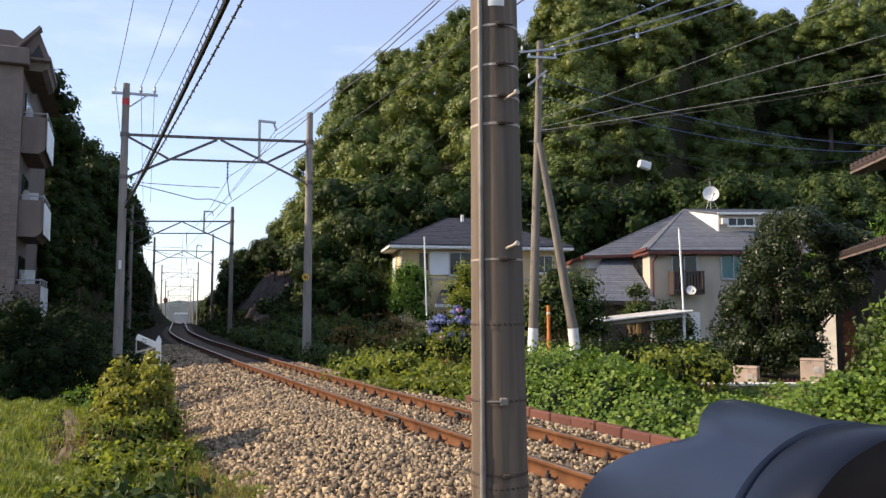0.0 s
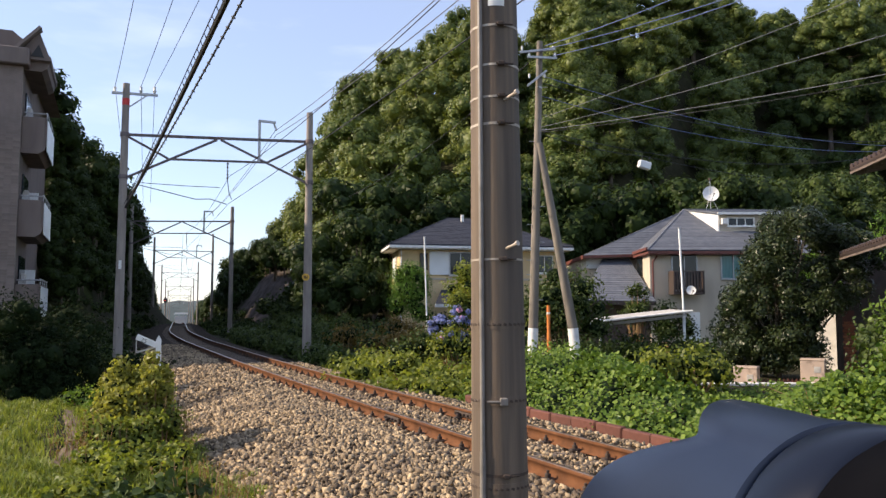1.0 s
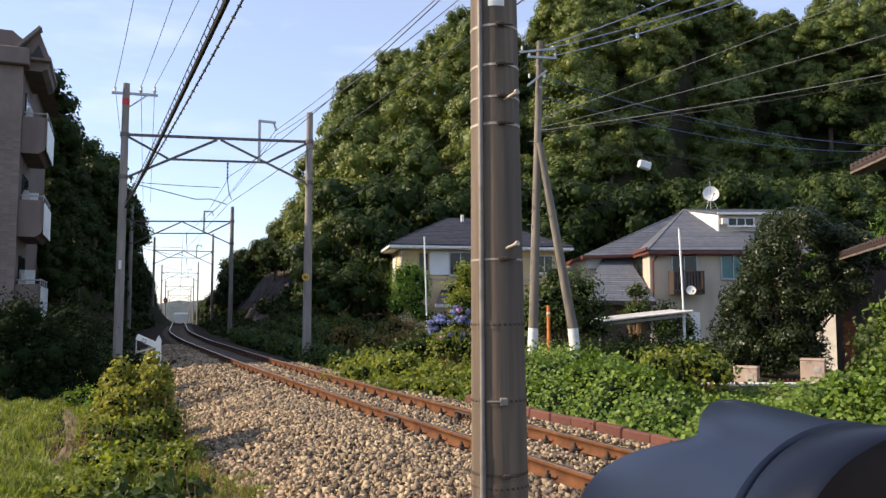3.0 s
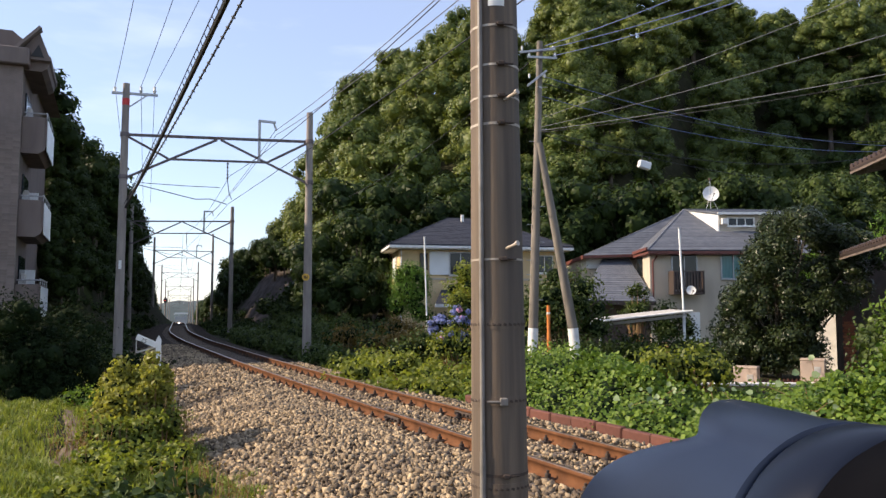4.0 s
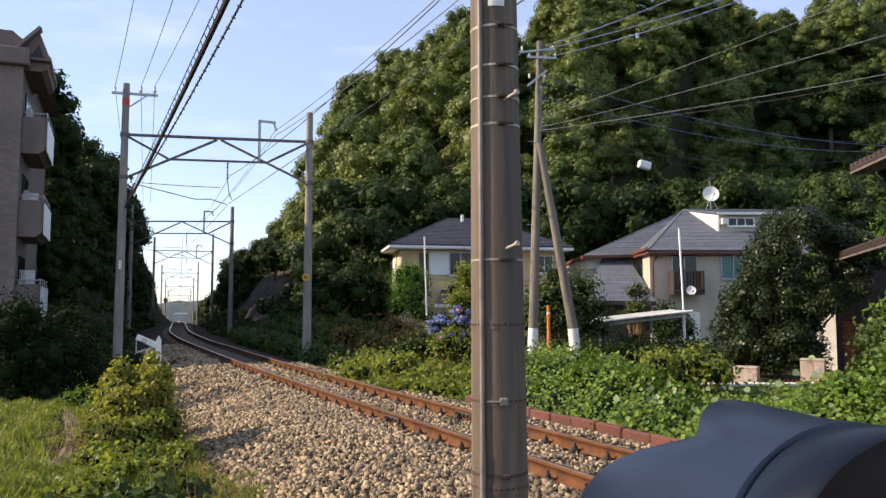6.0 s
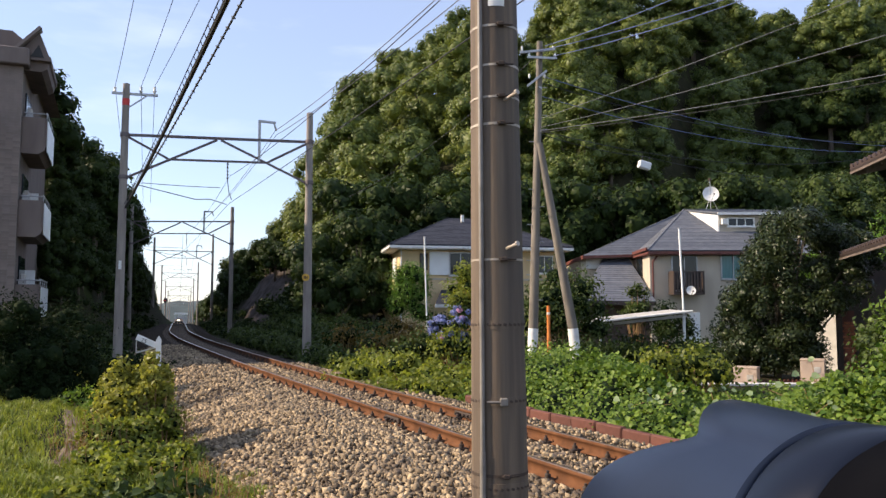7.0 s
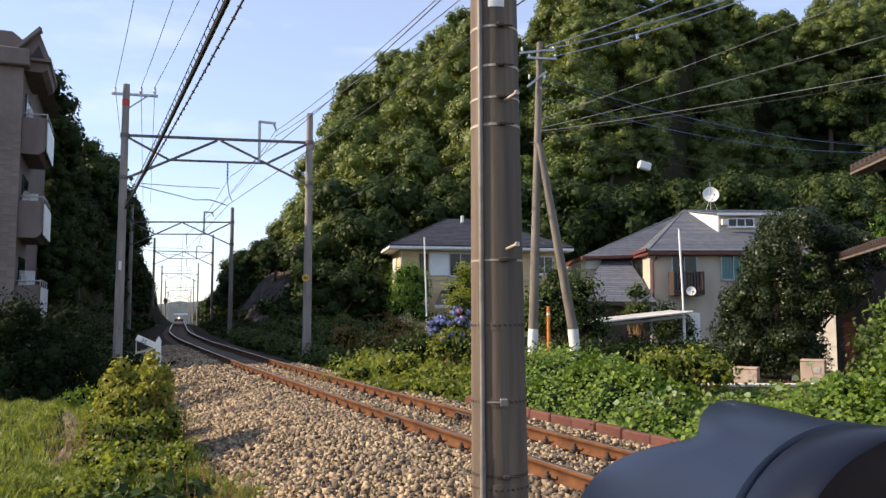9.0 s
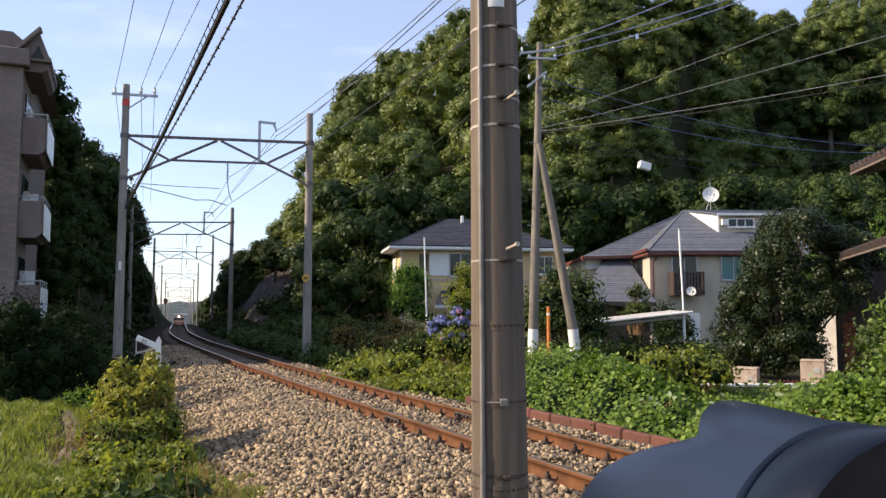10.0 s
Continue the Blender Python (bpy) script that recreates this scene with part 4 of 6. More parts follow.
part("dormer_cheek", Mesher().add([(13.8, 1.48, 5.5), (13.82, 1.48, 6.56), (13.0, 4.3, 7.08), (13.88, 1.48, 5.5), (13.9, 1.48, 6.56), (13.06, 4.3, 7.08)], [(0, 1, 2), (5, 4, 3), (0, 3, 4, 1), (1, 4, 5, 2), (2, 5, 3, 0)]), "white", dm)
roof_face("dormer_roof", (13.7, 1.2, 6.58), (17.7, 1.2, 6.58), (17.7, 4.4, 7.14), (12.9, 4.4, 7.14), 7, "roof", h2)
part("dormer_eave", Mesher().bar((13.7, 1.18, 6.52), (17.7, 1.18, 6.52), 0.05, 0.12), "white", dm)
window(dm, 14.95, 1.5, 6.12, 1.3, 0.4, "white", 3)
part("vent_box", Mesher().box((14.1, 1.4, 6.14), (0.28, 0.2, 0.3), bevel=0.02), "white", dm)
# lower roof before the wing
lr = roof_face("lower_roof", (6.4, -1.0, 2.15), (9.95, -1.0, 2.1), (9.65, 3.05, 4.4), (8.3, 3.05, 4.38), 20, "roof", h2, "grey slate ground-floor roof")
part("fascia", Mesher().bar((6.4, -1.02, 2.05), (9.95, -1.02, 2.0), 0.05, 0.18), "darkwood", lr)
part("lower_wall", Mesher().box((8.3, 0.2, 0.7), (3.2, 0.2, 2.6)), "darkwood", h2, "dark timber ground-floor wall")
for x, y in ((10.0, -0.06), (9.9, 3.0)):
    part("downpipe", Mesher().tube([(x + 0.08, y, 2.2), (x + 0.08, y, 4.0), (x + 0.3, y, 4.3)], 0.045, 8), "fascia", h2)
window(h2, 11.6, 0, 3.5, 1.2, 1.7, "galv", 2)
window(h2, 13.95, 0, 3.85, 1.15, 1.3, "galv", 2, "teal")
window(h2, 15.1, 0, 3.9, 0.8, 1.3, "galv", 2)
part("side_window", Mesher().box((9.93, 1.8, 3.9), (0.1, 0.9, 1.0), bevel=0.01), "glass", h2)
part("door", Mesher().box((12.0, -0.05, 0.9), (0.55, 0.08, 1.4), bevel=0.01), "shutter", h2, "pale grey door")
bal = part("balcony", Mesher().box((11.55, -0.45, 2.5), (1.45, 0.9, 0.14)).box((11.55, -0.88, 3.5), (1.45, 0.06, 0.07)), "darkwood", h2, "dark brown slatted balcony")
for k in range(11):
    part("slat", Mesher().box((10.87 + k * 0.136, -0.88, 3.03), (0.085, 0.04, 1.0)), "darkwood", bal)
for x in (10.85, 12.25):
    part("side_rail", Mesher().box((x, -0.45, 3.05), (0.05, 0.8, 1.0)), "darkwood", bal)
roof_face("bay_roof", (15.2, -0.9, 4.35), (18.2, -0.9, 4.35), (18.2, 0.3, 5.1), (14.8, 0.3, 5.1), 5, "roof", h2)
part("bay_eave", Mesher().bar((15.1, -0.9, 4.3), (18.2, -0.9, 4.3), 0.05, 0.14), "fascia", h2)
tv_dish(14.15, 41.4, 7.85, 0.42, "white satellite dish on a tripod above the roof ridge")
tv_dish(11.6, 37.0, 2.62, 0.22, "white satellite dish on the balcony rail", legs=False)

# slim poles in the gardens
for x, y, top, lab in ((9.0, 30.0, 4.75, "slim pale steel pole in the garden"), (-0.85, 36.0, 5.0, "slim pale steel pole beside the yellow house")):
    t = thing("steel_pole", lab, "pole", pose(x, y, 0))
    part("shaft", Mesher().tube([(0.16, 0, height(x, y) - 0.2), (0, 0, top)], 0.038, 10), "shutter", t, smooth=True)
    part("cap", Mesher().tube([(0, 0, top), (0, 0, top + 0.05)], 0.055, 10), "galv", t, smooth=True)

# carport
cp = thing("carport", "low carport with a thin pale curved roof", "carport", pose(-0.55, 30, 0))
ms = Mesher()
edge_at = lambda u: (5.75 + 3.85 * u, 1.14 + 0.47 * u ** 0.85)
for k in range(10):
    (xa, za), (xb, zb_) = edge_at(k / 10), edge_at((k + 1) / 10)
    ms.add([(xa, -1.2, za), (xb, -1.2, zb_), (xb, 1.6, zb_ + 0.06), (xa, 1.6, za + 0.06), (xa, -1.2, za + 0.03), (xb, -1.2, zb_ + 0.03), (xb, 1.6, zb_ + 0.09), (xa, 1.6, za + 0.09)],
           [(0, 3, 2, 1), (4, 5, 6, 7), (0, 1, 5, 4), (1, 2, 6, 5), (2, 3, 7, 6), (3, 0, 4, 7)])
part("roof_sheet", ms, "concrete", cp)
part("gutter", Mesher().tube([(edge_at(k / 8)[0], -1.24, edge_at(k / 8)[1] + 0.01) for k in range(9)], 0.045, 8), "white", cp)
for x in (6.3, 9.35):
    part("post", Mesher().box((x, -1.0, 0.5), (0.09, 0.09, 1.9)), "shutter", cp)
part("beam", Mesher().bar((6.0, -1.0, 1.08), (9.45, -1.0, 1.46), 0.06, 0.1), "concrete", cp)
for k in range(6):
    x, z = edge_at((k + 0.5) / 6)
    part("purlin", Mesher().box((x, 0.2, z - 0.02), (0.05, 2.7, 0.04)), "galv", cp)

# orange marker post
mk = thing("marker_post", "slim orange and white marker post", "marker post", pose(2.95, 22.2, 0))
part("post", Mesher().tube([(0, 0, -0.3), (0, 0, 0.95)], 0.045, 10), "white", mk)
part("sleeve", Mesher().tube([(0, 0, 0.45), (0, 0, 1.75)], 0.05, 10), "orange", mk, "orange sleeve")
part("band", Mesher().tube([(0, 0, 1.5), (0, 0, 1.56)], 0.053, 10), "white", mk)

# garden wall, gate pillars
gw = thing("garden_wall", "low white-capped garden wall beside the lane", "garden wall", pose(5.7, 18.4, 0), kind="structure")
part("wall", Mesher().box((1.45, 0, -0.42), (2.9, 0.16, 0.6)), "concrete", gw)
part("capping", Mesher().box((1.45, 0, -0.1), (3.0, 0.24, 0.07), bevel=0.015), "white", gw)
for x, z in ((8.72, 0.42), (7.15, 0.24)):
    t = thing("gate_pillar", "square pink-rendered gate pillar with stained faces", "gate pillar", pose(x, 18.8, 0, 0, 0, -28), "gate pillars")
    part("pillar", Mesher().box((0, 0, (z - 0.9) / 2), (0.52, 0.52, z + 0.9), bevel=0.012), "pink", t)
    part("cap", Mesher().box((0, 0, z + 0.02), (0.54, 0.54, 0.05), bevel=0.015), "pink", t)
    part("plate", Mesher().box((0.1, -0.265, z - 0.2), (0.14, 0.012, 0.14), bevel=0.004), "concrete", t)
gt = thing("garden_gate", "low rust-brown bar gate between the pillars", "gate", pose(8.05, 18.95, 0))
part("gate_frame", Mesher().box((0, 0, -0.1), (1.15, 0.05, 0.06)).box((0, 0, -0.5), (1.15, 0.05, 0.06)), "fascia", gt)
for k in range(12):
    part("bar", Mesher().box((-0.53 + k * 0.096, 0, -0.28), (0.035, 0.03, 0.5)), "fascia", gt)

# neighbouring house with brown tiled roofs
h3 = thing("tiled_house", "neighbouring house with brown tiled roofs and pale walls", "house", pose(0, 0, 0))
part("wall", Mesher().box((0, 0, 0), (1.5, 0.2, 2.6), pose(11.4, 24.2, 0.5, 0, 0, -60)), "concrete", h3, "pale rendered wall")
# the dark colour of these walls stands for shade under the eaves
part("wall", Mesher().box((14.0, 19.6, 1.6), (3.6, 0.2, 5.6)), "darkwood", h3, "wall coloured dark for the shade under the eaves")
part("wall", Mesher().box((12.2, 17.0, 1.6), (0.2, 5.0, 5.6)), "darkwood", h3, "wall coloured dark for the shade under the eaves")
part("wall", Mesher().box((12.9, 22.6, 1.3), (2.9, 0.2, 3.4)), "darkwood", h3, "wall coloured dark for the shade under the eaves")
part("corner_post", Mesher().box((10.72, 21.5, 0.5), (0.12, 0.12, 2.4)), "darkwood", h3)
bp = part("brick_pier", Mesher().box((11.0, 21.7, 0.5), (0.32, 0.3, 2.2)), "fascia", h3, "orange brick pier")
bk = Mesher().box((0, 0, 0), (0.15, 0.02, 0.062), bevel=0.004).mesh("brick", "brick")
for r in range(24):
    for k in range(2):
        part("brick", bk, None, bp, m=pose(10.92 + 0.16 * k + (0.03 if r % 2 else -0.02), 21.545, -0.45 + r * 0.075))


def tile_roof(parent, a, b, c, d, rows, cols):
    """Rolled tiles laid in rows on a slope."""
    a, b, c, d = (Vector(p) for p in (a, b, c, d))
    base = roof_face("tiled_roof", a, b, c, d, 1, "rooftile", parent, "brown rolled roof tiles", 0.05)
    n = (b - a).cross(d - a).normalized()
    n = n if n.z > 0 else -n
    ms = Mesher()
    for k in range(rows):
        for j in range(cols):
            u, v0, v1 = (j + 0.5) / cols, k / rows, min((k + 1.1) / rows, 1)
            p0, p1 = a.lerp(b, u).lerp(d.lerp(c, u), v0), a.lerp(b, u).lerp(d.lerp(c, u), v1)
            ms.tube([p0 + n * 0.045, p1 + n * 0.02], [0.062, 0.058], 7)
    part("roof_tiles", ms, "rooftile", base)["kind"] = "stuff"
    part("eave_board", Mesher().bar(a - n * 0.09, b - n * 0.09, 0.05, 0.05), "eave", base)
    return base


tile_roof(h3, (10.15, 20.2, 3.0), (8.75, 15.2, 3.0), (12.35, 14.4, 3.8), (13.4, 19.6, 3.8), 6, 22)
tile_roof(h3, (8.85, 17.0, 4.65), (8.4, 13.5, 4.65), (12.2, 13.2, 5.5), (12.7, 17.0, 5.5), 6, 15)
for k in range(9):
    u = k / 8
    part("rafter", Mesher().bar((8.95 - 0.45 * u, 16.9 - 3.4 * u, 4.55), (12.2, 16.9 - 3.4 * u, 5.25), 0.07, 0.1), "eave", h3)

# ---------------------------------------------------------------- apartment block beside the line
ap = thing("apartment_building", "four-storey tan-tiled apartment block with curved-soffit balconies", "apartment building", pose(-14.5, 26.75, 0, 0, 0, 22.5))
# local x runs towards the track, local y along it
part("wall", Mesher().box((-5.0, 5.2, 4.8), (10.0, 10.0, 11.4)), "render", ap)
part("pillar", Mesher().box((-0.55, 0.1, 4.7), (1.1, 0.5, 11.0)), "grout", ap)
part("joint_wall", Mesher().box((-4.6, 0.14, 4.7), (7.0, 0.3, 11.0)), "grout", ap)
tl = Mesher().box((0, 0, 0), (0.216, 0.016, 0.094), bevel=0.004).mesh("wall_tile", "tile")
pil = ap.children[1]
n_tiles = 0
bulk = Mesher()
for r in range(86):
    for k in range(5):
        x = -0.99 + k * 0.222
        z = 1.75 + r * 0.1
        if z > 10.2:
            continue
        if n_tiles < 300 and z < 8.2:
            part("wall_tile", tl, None, pil, m=pose(x, -0.156, z))
            n_tiles += 1
        else:
            bulk.box((x, -0.156, z), (0.216, 0.016, 0.094))
ub = part("upper_tiles", bulk, "tile", pil)
ub["kind"] = "stuff"
part("coping", Mesher().box((-1.4, 0.0, 10.3), (3.2, 0.9, 0.6), bevel=0.04), "render", ap, "brown parapet band")
part("roof_slab", Mesher().prism([(-4.0, 10.5), (0.6, 10.5), (-0.4, 11.3), (-4.0, 11.3)], 9.5, pose(0, 0.1, 0)), "render", ap)
rg = part("gable", Mesher().prism([(-0.2, 10.3), (0.95, 10.3), (0.55, 11.3)], 0.3, pose(-0.1, -0.1, 0)), "render", ap, "small triangular roof gable")
part("gable_opening", Mesher().prism([(0.3, 10.4), (0.72, 10.4), (0.55, 10.85)], 0.02, pose(-0.1, -0.12, 0)), "black", rg)
part("gable_edge", Mesher().bar((-0.35, -0.15, 10.45), (0.5, -0.15, 11.4), 0.5, 0.1), "tile", rg)
for k, z in enumerate((7.05, 4.15, 1.25, 9.95)):
    top = k == 3
    b = part("balcony", Mesher().prism([(0.0, z), (0.55, z), (0.72, z + 0.12), (0.78, z + 0.32), (0.0, z + 0.32)], 3.2, pose(0, 0.1, 0)), "render", ap, "rounded balcony slab")
    if top:
        part("slab_edge", Mesher().box((0.4, 1.7, z + 0.45), (0.85, 3.3, 0.25), bevel=0.03), "render", b)
        continue
    part("side_wall", Mesher().box((0.36, 0.16, z + 0.78), (0.72, 0.12, 1.0), bevel=0.02), "render", b)
    part("front_wall", Mesher().box((0.74, 1.7, z + 0.78), (0.08, 3.0, 1.0), bevel=0.02), "render", b)
    part("panel", Mesher().box((0.80, 1.7, z + 0.66), (0.03, 2.9, 1.1), bevel=0.008), "panel", b, "white balcony panel")
    part("handrail", Mesher().tube([(0.77, 0.2, z + 1.45), (0.77, 3.1, z + 1.45)], 0.03, 8).tube([(0.05, 0.15, z + 1.42), (0.77, 0.15, z + 1.42)], 0.025, 8), "galv", b)
    for y in (0.25, 1.2, 2.1, 3.0):
        part("baluster", Mesher().tube([(0.77, y, z + 1.25), (0.77, y, z + 1.45)], 0.018, 6), "galv", b)
    ac = part("air_conditioner", Mesher().box((0.2, 0.6, z + 1.3), (0.16, 0.4, 0.7), bevel=0.03), "concrete", b, "white air-conditioner unit on the balcony")
    part("fan_grille", Mesher().tube([(0.2, 0.405, z + 1.35), (0.2, 0.39, z + 1.35)], 0.13, 14), "galv", ac)
    part("balcony_window", Mesher().box((0.02, 1.8, z + 1.35), (0.06, 1.8, 1.9), bevel=0.01), "glass", b)
    part("partition", Mesher().box((0.2, 2.9, z + 1.35), (0.36, 0.05, 1.1), bevel=0.01), "panel", b)
for z in (7.0, 4.1):
    part("side_balcony", Mesher().box((-1.9, -0.75, z + 0.7), (1.6, 1.2, 1.35), bevel=0.06), "render", ap)

# ---------------------------------------------------------------- far end of the line
fb = thing("far_building", "distant low pale building beyond the end of the line", "building", pose(-138.6, 420, 0.6, 0, 0, 18))
part("wall", Mesher().box((0, 2, -4.5), (6.2, 4.0, 8.0)), "concrete", fb)
part("roof_band", Mesher().box((0, -0.1, 1.2), (7.0, 0.3, 1.0)), "white", fb)
for k in range(5):
    part("window", Mesher().box((-2.4 + k * 1.2, -0.05, -1.0), (0.8, 0.12, 2.0)), "galv", fb)
fb2 = thing("far_viaduct", "distant pale viaduct edge in the haze", "viaduct", pose(-130, 520, 0, 0, 0, 5))
part("deck", Mesher().box((0, 0, 1.5), (60, 4.0, 1.6)), "white", fb2)
for k in range(9):
    part("pier", Mesher().box((-24 + k * 6, 0, -6), (1.2, 1.4, 14)), "concrete", fb2)
# far wooded hills, with the haze put into their blue-green colour
hx = np.linspace(-700, 500, 90)
hv = []
for x in hx:
    e = 21 + 5 * math.sin(x * 0.011) + 3 * math.sin(x * 0.037 + 1) + 1.5 * math.sin(x * 0.15)
    for yy, zz_ in ((1000, -40), (1030, e * 0.5 - 10), (1090, e - 6), (1160, e * 0.9 - 10), (1300, -40)):
        hv.append((x, yy, zz_))
hf = [(i * 5 + j, (i + 1) * 5 + j, (i + 1) * 5 + j + 1, i * 5 + j + 1) for i in range(89) for j in range(4)]
o = new("backdrop_hills", fast_mesh("backdrop_hills", np.array(hv), np.array(hf), "far_leaf", True))
tagged(o, "distant hazy blue-green wooded hills", "hills", kind="structure")
# ---------------------------------------------------------------- trees and shrubs
def crown_mesh(name, lobes, per_lobe, size, mat, rng, width=0.55, shape="leaf", core=0.72, low=-0.55):
    """A crown of leaf-covered lobes round dark inner masses."""
    blades = []
    v, f = ICO1
    cores, o = [], 0
    for c, r in lobes:
        p, d = ball_points(int(per_lobe * (r / 1.2) ** 1.6) + 16, c, r, rng, low)
        p += rng.normal(0, 0.06 * r, p.shape)
        n = len(p)
        nor = unit(d + np.array([0, 0, 0.25]) + rng.normal(0, 0.38, (n, 3)))
        a = unit(np.cross(nor, rng.normal(0, 1, (n, 3))))
        b = np.cross(nor, a)
        s = (size * rng.uniform(0.65, 1.35, n))[:, None]
        lv = np.stack([p - a * s * 0.5 + b * s * width * 0.5, p - a * s * 0.4 - b * s * width * 0.55, p + a * s * 0.55 + nor * s * 0.1], 1)
        blades.append((lv.reshape(-1, 3), np.arange(n * 3).reshape(n, 3)))
        cores.append((np.asarray(c) + v * r * core * (1 + rng.uniform(-0.15, 0.15, (len(v), 1))), f))
    return fast_mesh(name, *joined(blades + cores), mat)


def make_tree(seed, R, H, n_lobes, per_lobe, size, mat, label, group, trunk=True, width=0.55, lobe=0.42, base=0.32):
    rng = np.random.default_rng(seed)
    t = thing("tree", label, "tree", pose(0, 0, -400), group)
    lobes = []
    for k in range(n_lobes):
        a, h = rng.uniform(0, 6.283), rng.uniform(0.0, 1.0) ** 0.8
        prof = math.sin(math.pi * (0.18 + 0.72 * h)) ** 0.8
        rr = R * prof * rng.uniform(0.35, 0.85)
        lobes.append(((rr * math.cos(a), rr * math.sin(a), H * (base + (0.9 - base) * h)), R * lobe * rng.uniform(0.7, 1.2)))
    lobes.append(((0, 0, H * (0.45 + 0.3 * base)), R * 0.62))
    if trunk:
        ms = Mesher()
        bend = rng.uniform(-0.25, 0.25, 2)
        ms.tube([(0, 0, -1.6), (bend[0] * 0.3, bend[1] * 0.3, H * 0.25), (bend[0], bend[1], H * 0.6)], [0.06 * R + 0.04, 0.05 * R + 0.03, 0.02 * R], 8)
        for c, r in lobes[:5]:
            ms.tube([(bend[0] * 0.4, bend[1] * 0.4, H * 0.28), Vector(c) * 0.6 + Vector((0, 0, H * 0.12)), c], [0.03 * R, 0.02 * R, 0.008 * R], 5)
        part("trunk", ms, "bark", t, smooth=True)
    part("crown", crown_mesh("crown", lobes, per_lobe, size, mat, rng, width), None, t)
    return t


def place(proto, x, y, turn, s=1.0, z=None):
    c = copy_thing(proto, Matrix())
    zz_ = height(x, y) if z is None else z
    c.matrix_basis = pose(x, y, zz_, 0, 0, turn) @ Matrix.Diagonal((s, s, s * 1.0, 1))
    return c


def drop(proto):
    for o in (*proto.children_recursive, proto):
        bpy.data.objects.remove(o)


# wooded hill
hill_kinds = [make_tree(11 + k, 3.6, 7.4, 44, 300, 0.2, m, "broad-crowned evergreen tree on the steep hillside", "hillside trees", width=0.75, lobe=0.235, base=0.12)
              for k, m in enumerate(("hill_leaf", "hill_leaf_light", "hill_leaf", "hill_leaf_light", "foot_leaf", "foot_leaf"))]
rng = np.random.default_rng(8)
spots = []
tries = 0
while len(spots) < 240 and tries < 30000:
    tries += 1
    u = rng.uniform(-0.30, 0.62)
    y = rng.uniform(47, 86 + (11 if u > 0.3 else 0))
    x = u * y
    if y < 52 and -4 < x < 18:
        continue
    d = track_coords(np.array([x]), np.array([y]))[1][0]
    if d < 8.5 + 0.06 * (y - 47):
        continue
    if all((x - a) ** 2 + (y - b) ** 2 > 3.55 ** 2 for a, b, _ in spots):
        spots.append((x, y, 0))
for x, y, _ in spots:
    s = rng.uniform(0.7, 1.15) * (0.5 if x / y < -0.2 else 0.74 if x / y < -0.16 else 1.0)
    # trees at the foot and right end get leaf colours darkened for shade
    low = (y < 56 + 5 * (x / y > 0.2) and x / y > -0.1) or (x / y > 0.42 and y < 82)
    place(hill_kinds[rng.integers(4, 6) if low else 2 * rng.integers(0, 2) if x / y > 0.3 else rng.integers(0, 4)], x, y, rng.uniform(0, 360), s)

# dark trees: the bank across the track and the wood edge beside the yellow house; shade put into leaf colour
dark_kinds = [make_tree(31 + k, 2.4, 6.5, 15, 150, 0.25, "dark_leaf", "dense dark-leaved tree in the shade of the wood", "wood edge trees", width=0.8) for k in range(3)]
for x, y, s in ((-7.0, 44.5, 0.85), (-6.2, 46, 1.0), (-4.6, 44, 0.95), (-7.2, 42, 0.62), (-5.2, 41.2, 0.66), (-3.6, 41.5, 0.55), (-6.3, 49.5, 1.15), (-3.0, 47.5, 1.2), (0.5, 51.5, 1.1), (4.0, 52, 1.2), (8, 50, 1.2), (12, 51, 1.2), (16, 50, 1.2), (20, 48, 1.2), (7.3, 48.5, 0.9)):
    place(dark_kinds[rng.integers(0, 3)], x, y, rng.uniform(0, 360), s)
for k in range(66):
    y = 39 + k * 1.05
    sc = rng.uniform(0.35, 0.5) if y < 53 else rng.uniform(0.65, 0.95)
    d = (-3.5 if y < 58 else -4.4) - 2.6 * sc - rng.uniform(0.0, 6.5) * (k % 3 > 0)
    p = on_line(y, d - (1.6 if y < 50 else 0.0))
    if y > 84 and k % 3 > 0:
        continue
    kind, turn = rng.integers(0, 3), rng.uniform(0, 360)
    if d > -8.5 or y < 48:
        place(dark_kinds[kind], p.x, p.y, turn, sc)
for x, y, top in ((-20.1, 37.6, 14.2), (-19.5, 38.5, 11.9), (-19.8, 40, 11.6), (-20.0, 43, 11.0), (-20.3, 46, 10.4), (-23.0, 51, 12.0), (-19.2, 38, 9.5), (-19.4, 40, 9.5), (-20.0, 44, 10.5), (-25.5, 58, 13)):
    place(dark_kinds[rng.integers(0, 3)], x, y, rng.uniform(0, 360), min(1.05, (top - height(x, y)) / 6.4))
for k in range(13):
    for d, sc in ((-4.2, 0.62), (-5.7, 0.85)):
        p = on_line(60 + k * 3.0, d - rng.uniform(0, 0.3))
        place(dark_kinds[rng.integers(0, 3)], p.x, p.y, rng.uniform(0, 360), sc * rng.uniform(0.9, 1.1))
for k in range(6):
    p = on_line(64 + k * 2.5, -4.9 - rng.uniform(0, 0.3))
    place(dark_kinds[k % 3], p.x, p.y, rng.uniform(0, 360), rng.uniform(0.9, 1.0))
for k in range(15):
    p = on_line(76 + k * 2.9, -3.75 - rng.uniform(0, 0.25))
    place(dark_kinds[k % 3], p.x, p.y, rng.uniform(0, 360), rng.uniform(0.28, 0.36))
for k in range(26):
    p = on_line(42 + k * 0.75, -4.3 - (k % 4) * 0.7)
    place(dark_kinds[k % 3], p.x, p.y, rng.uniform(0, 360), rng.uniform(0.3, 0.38))
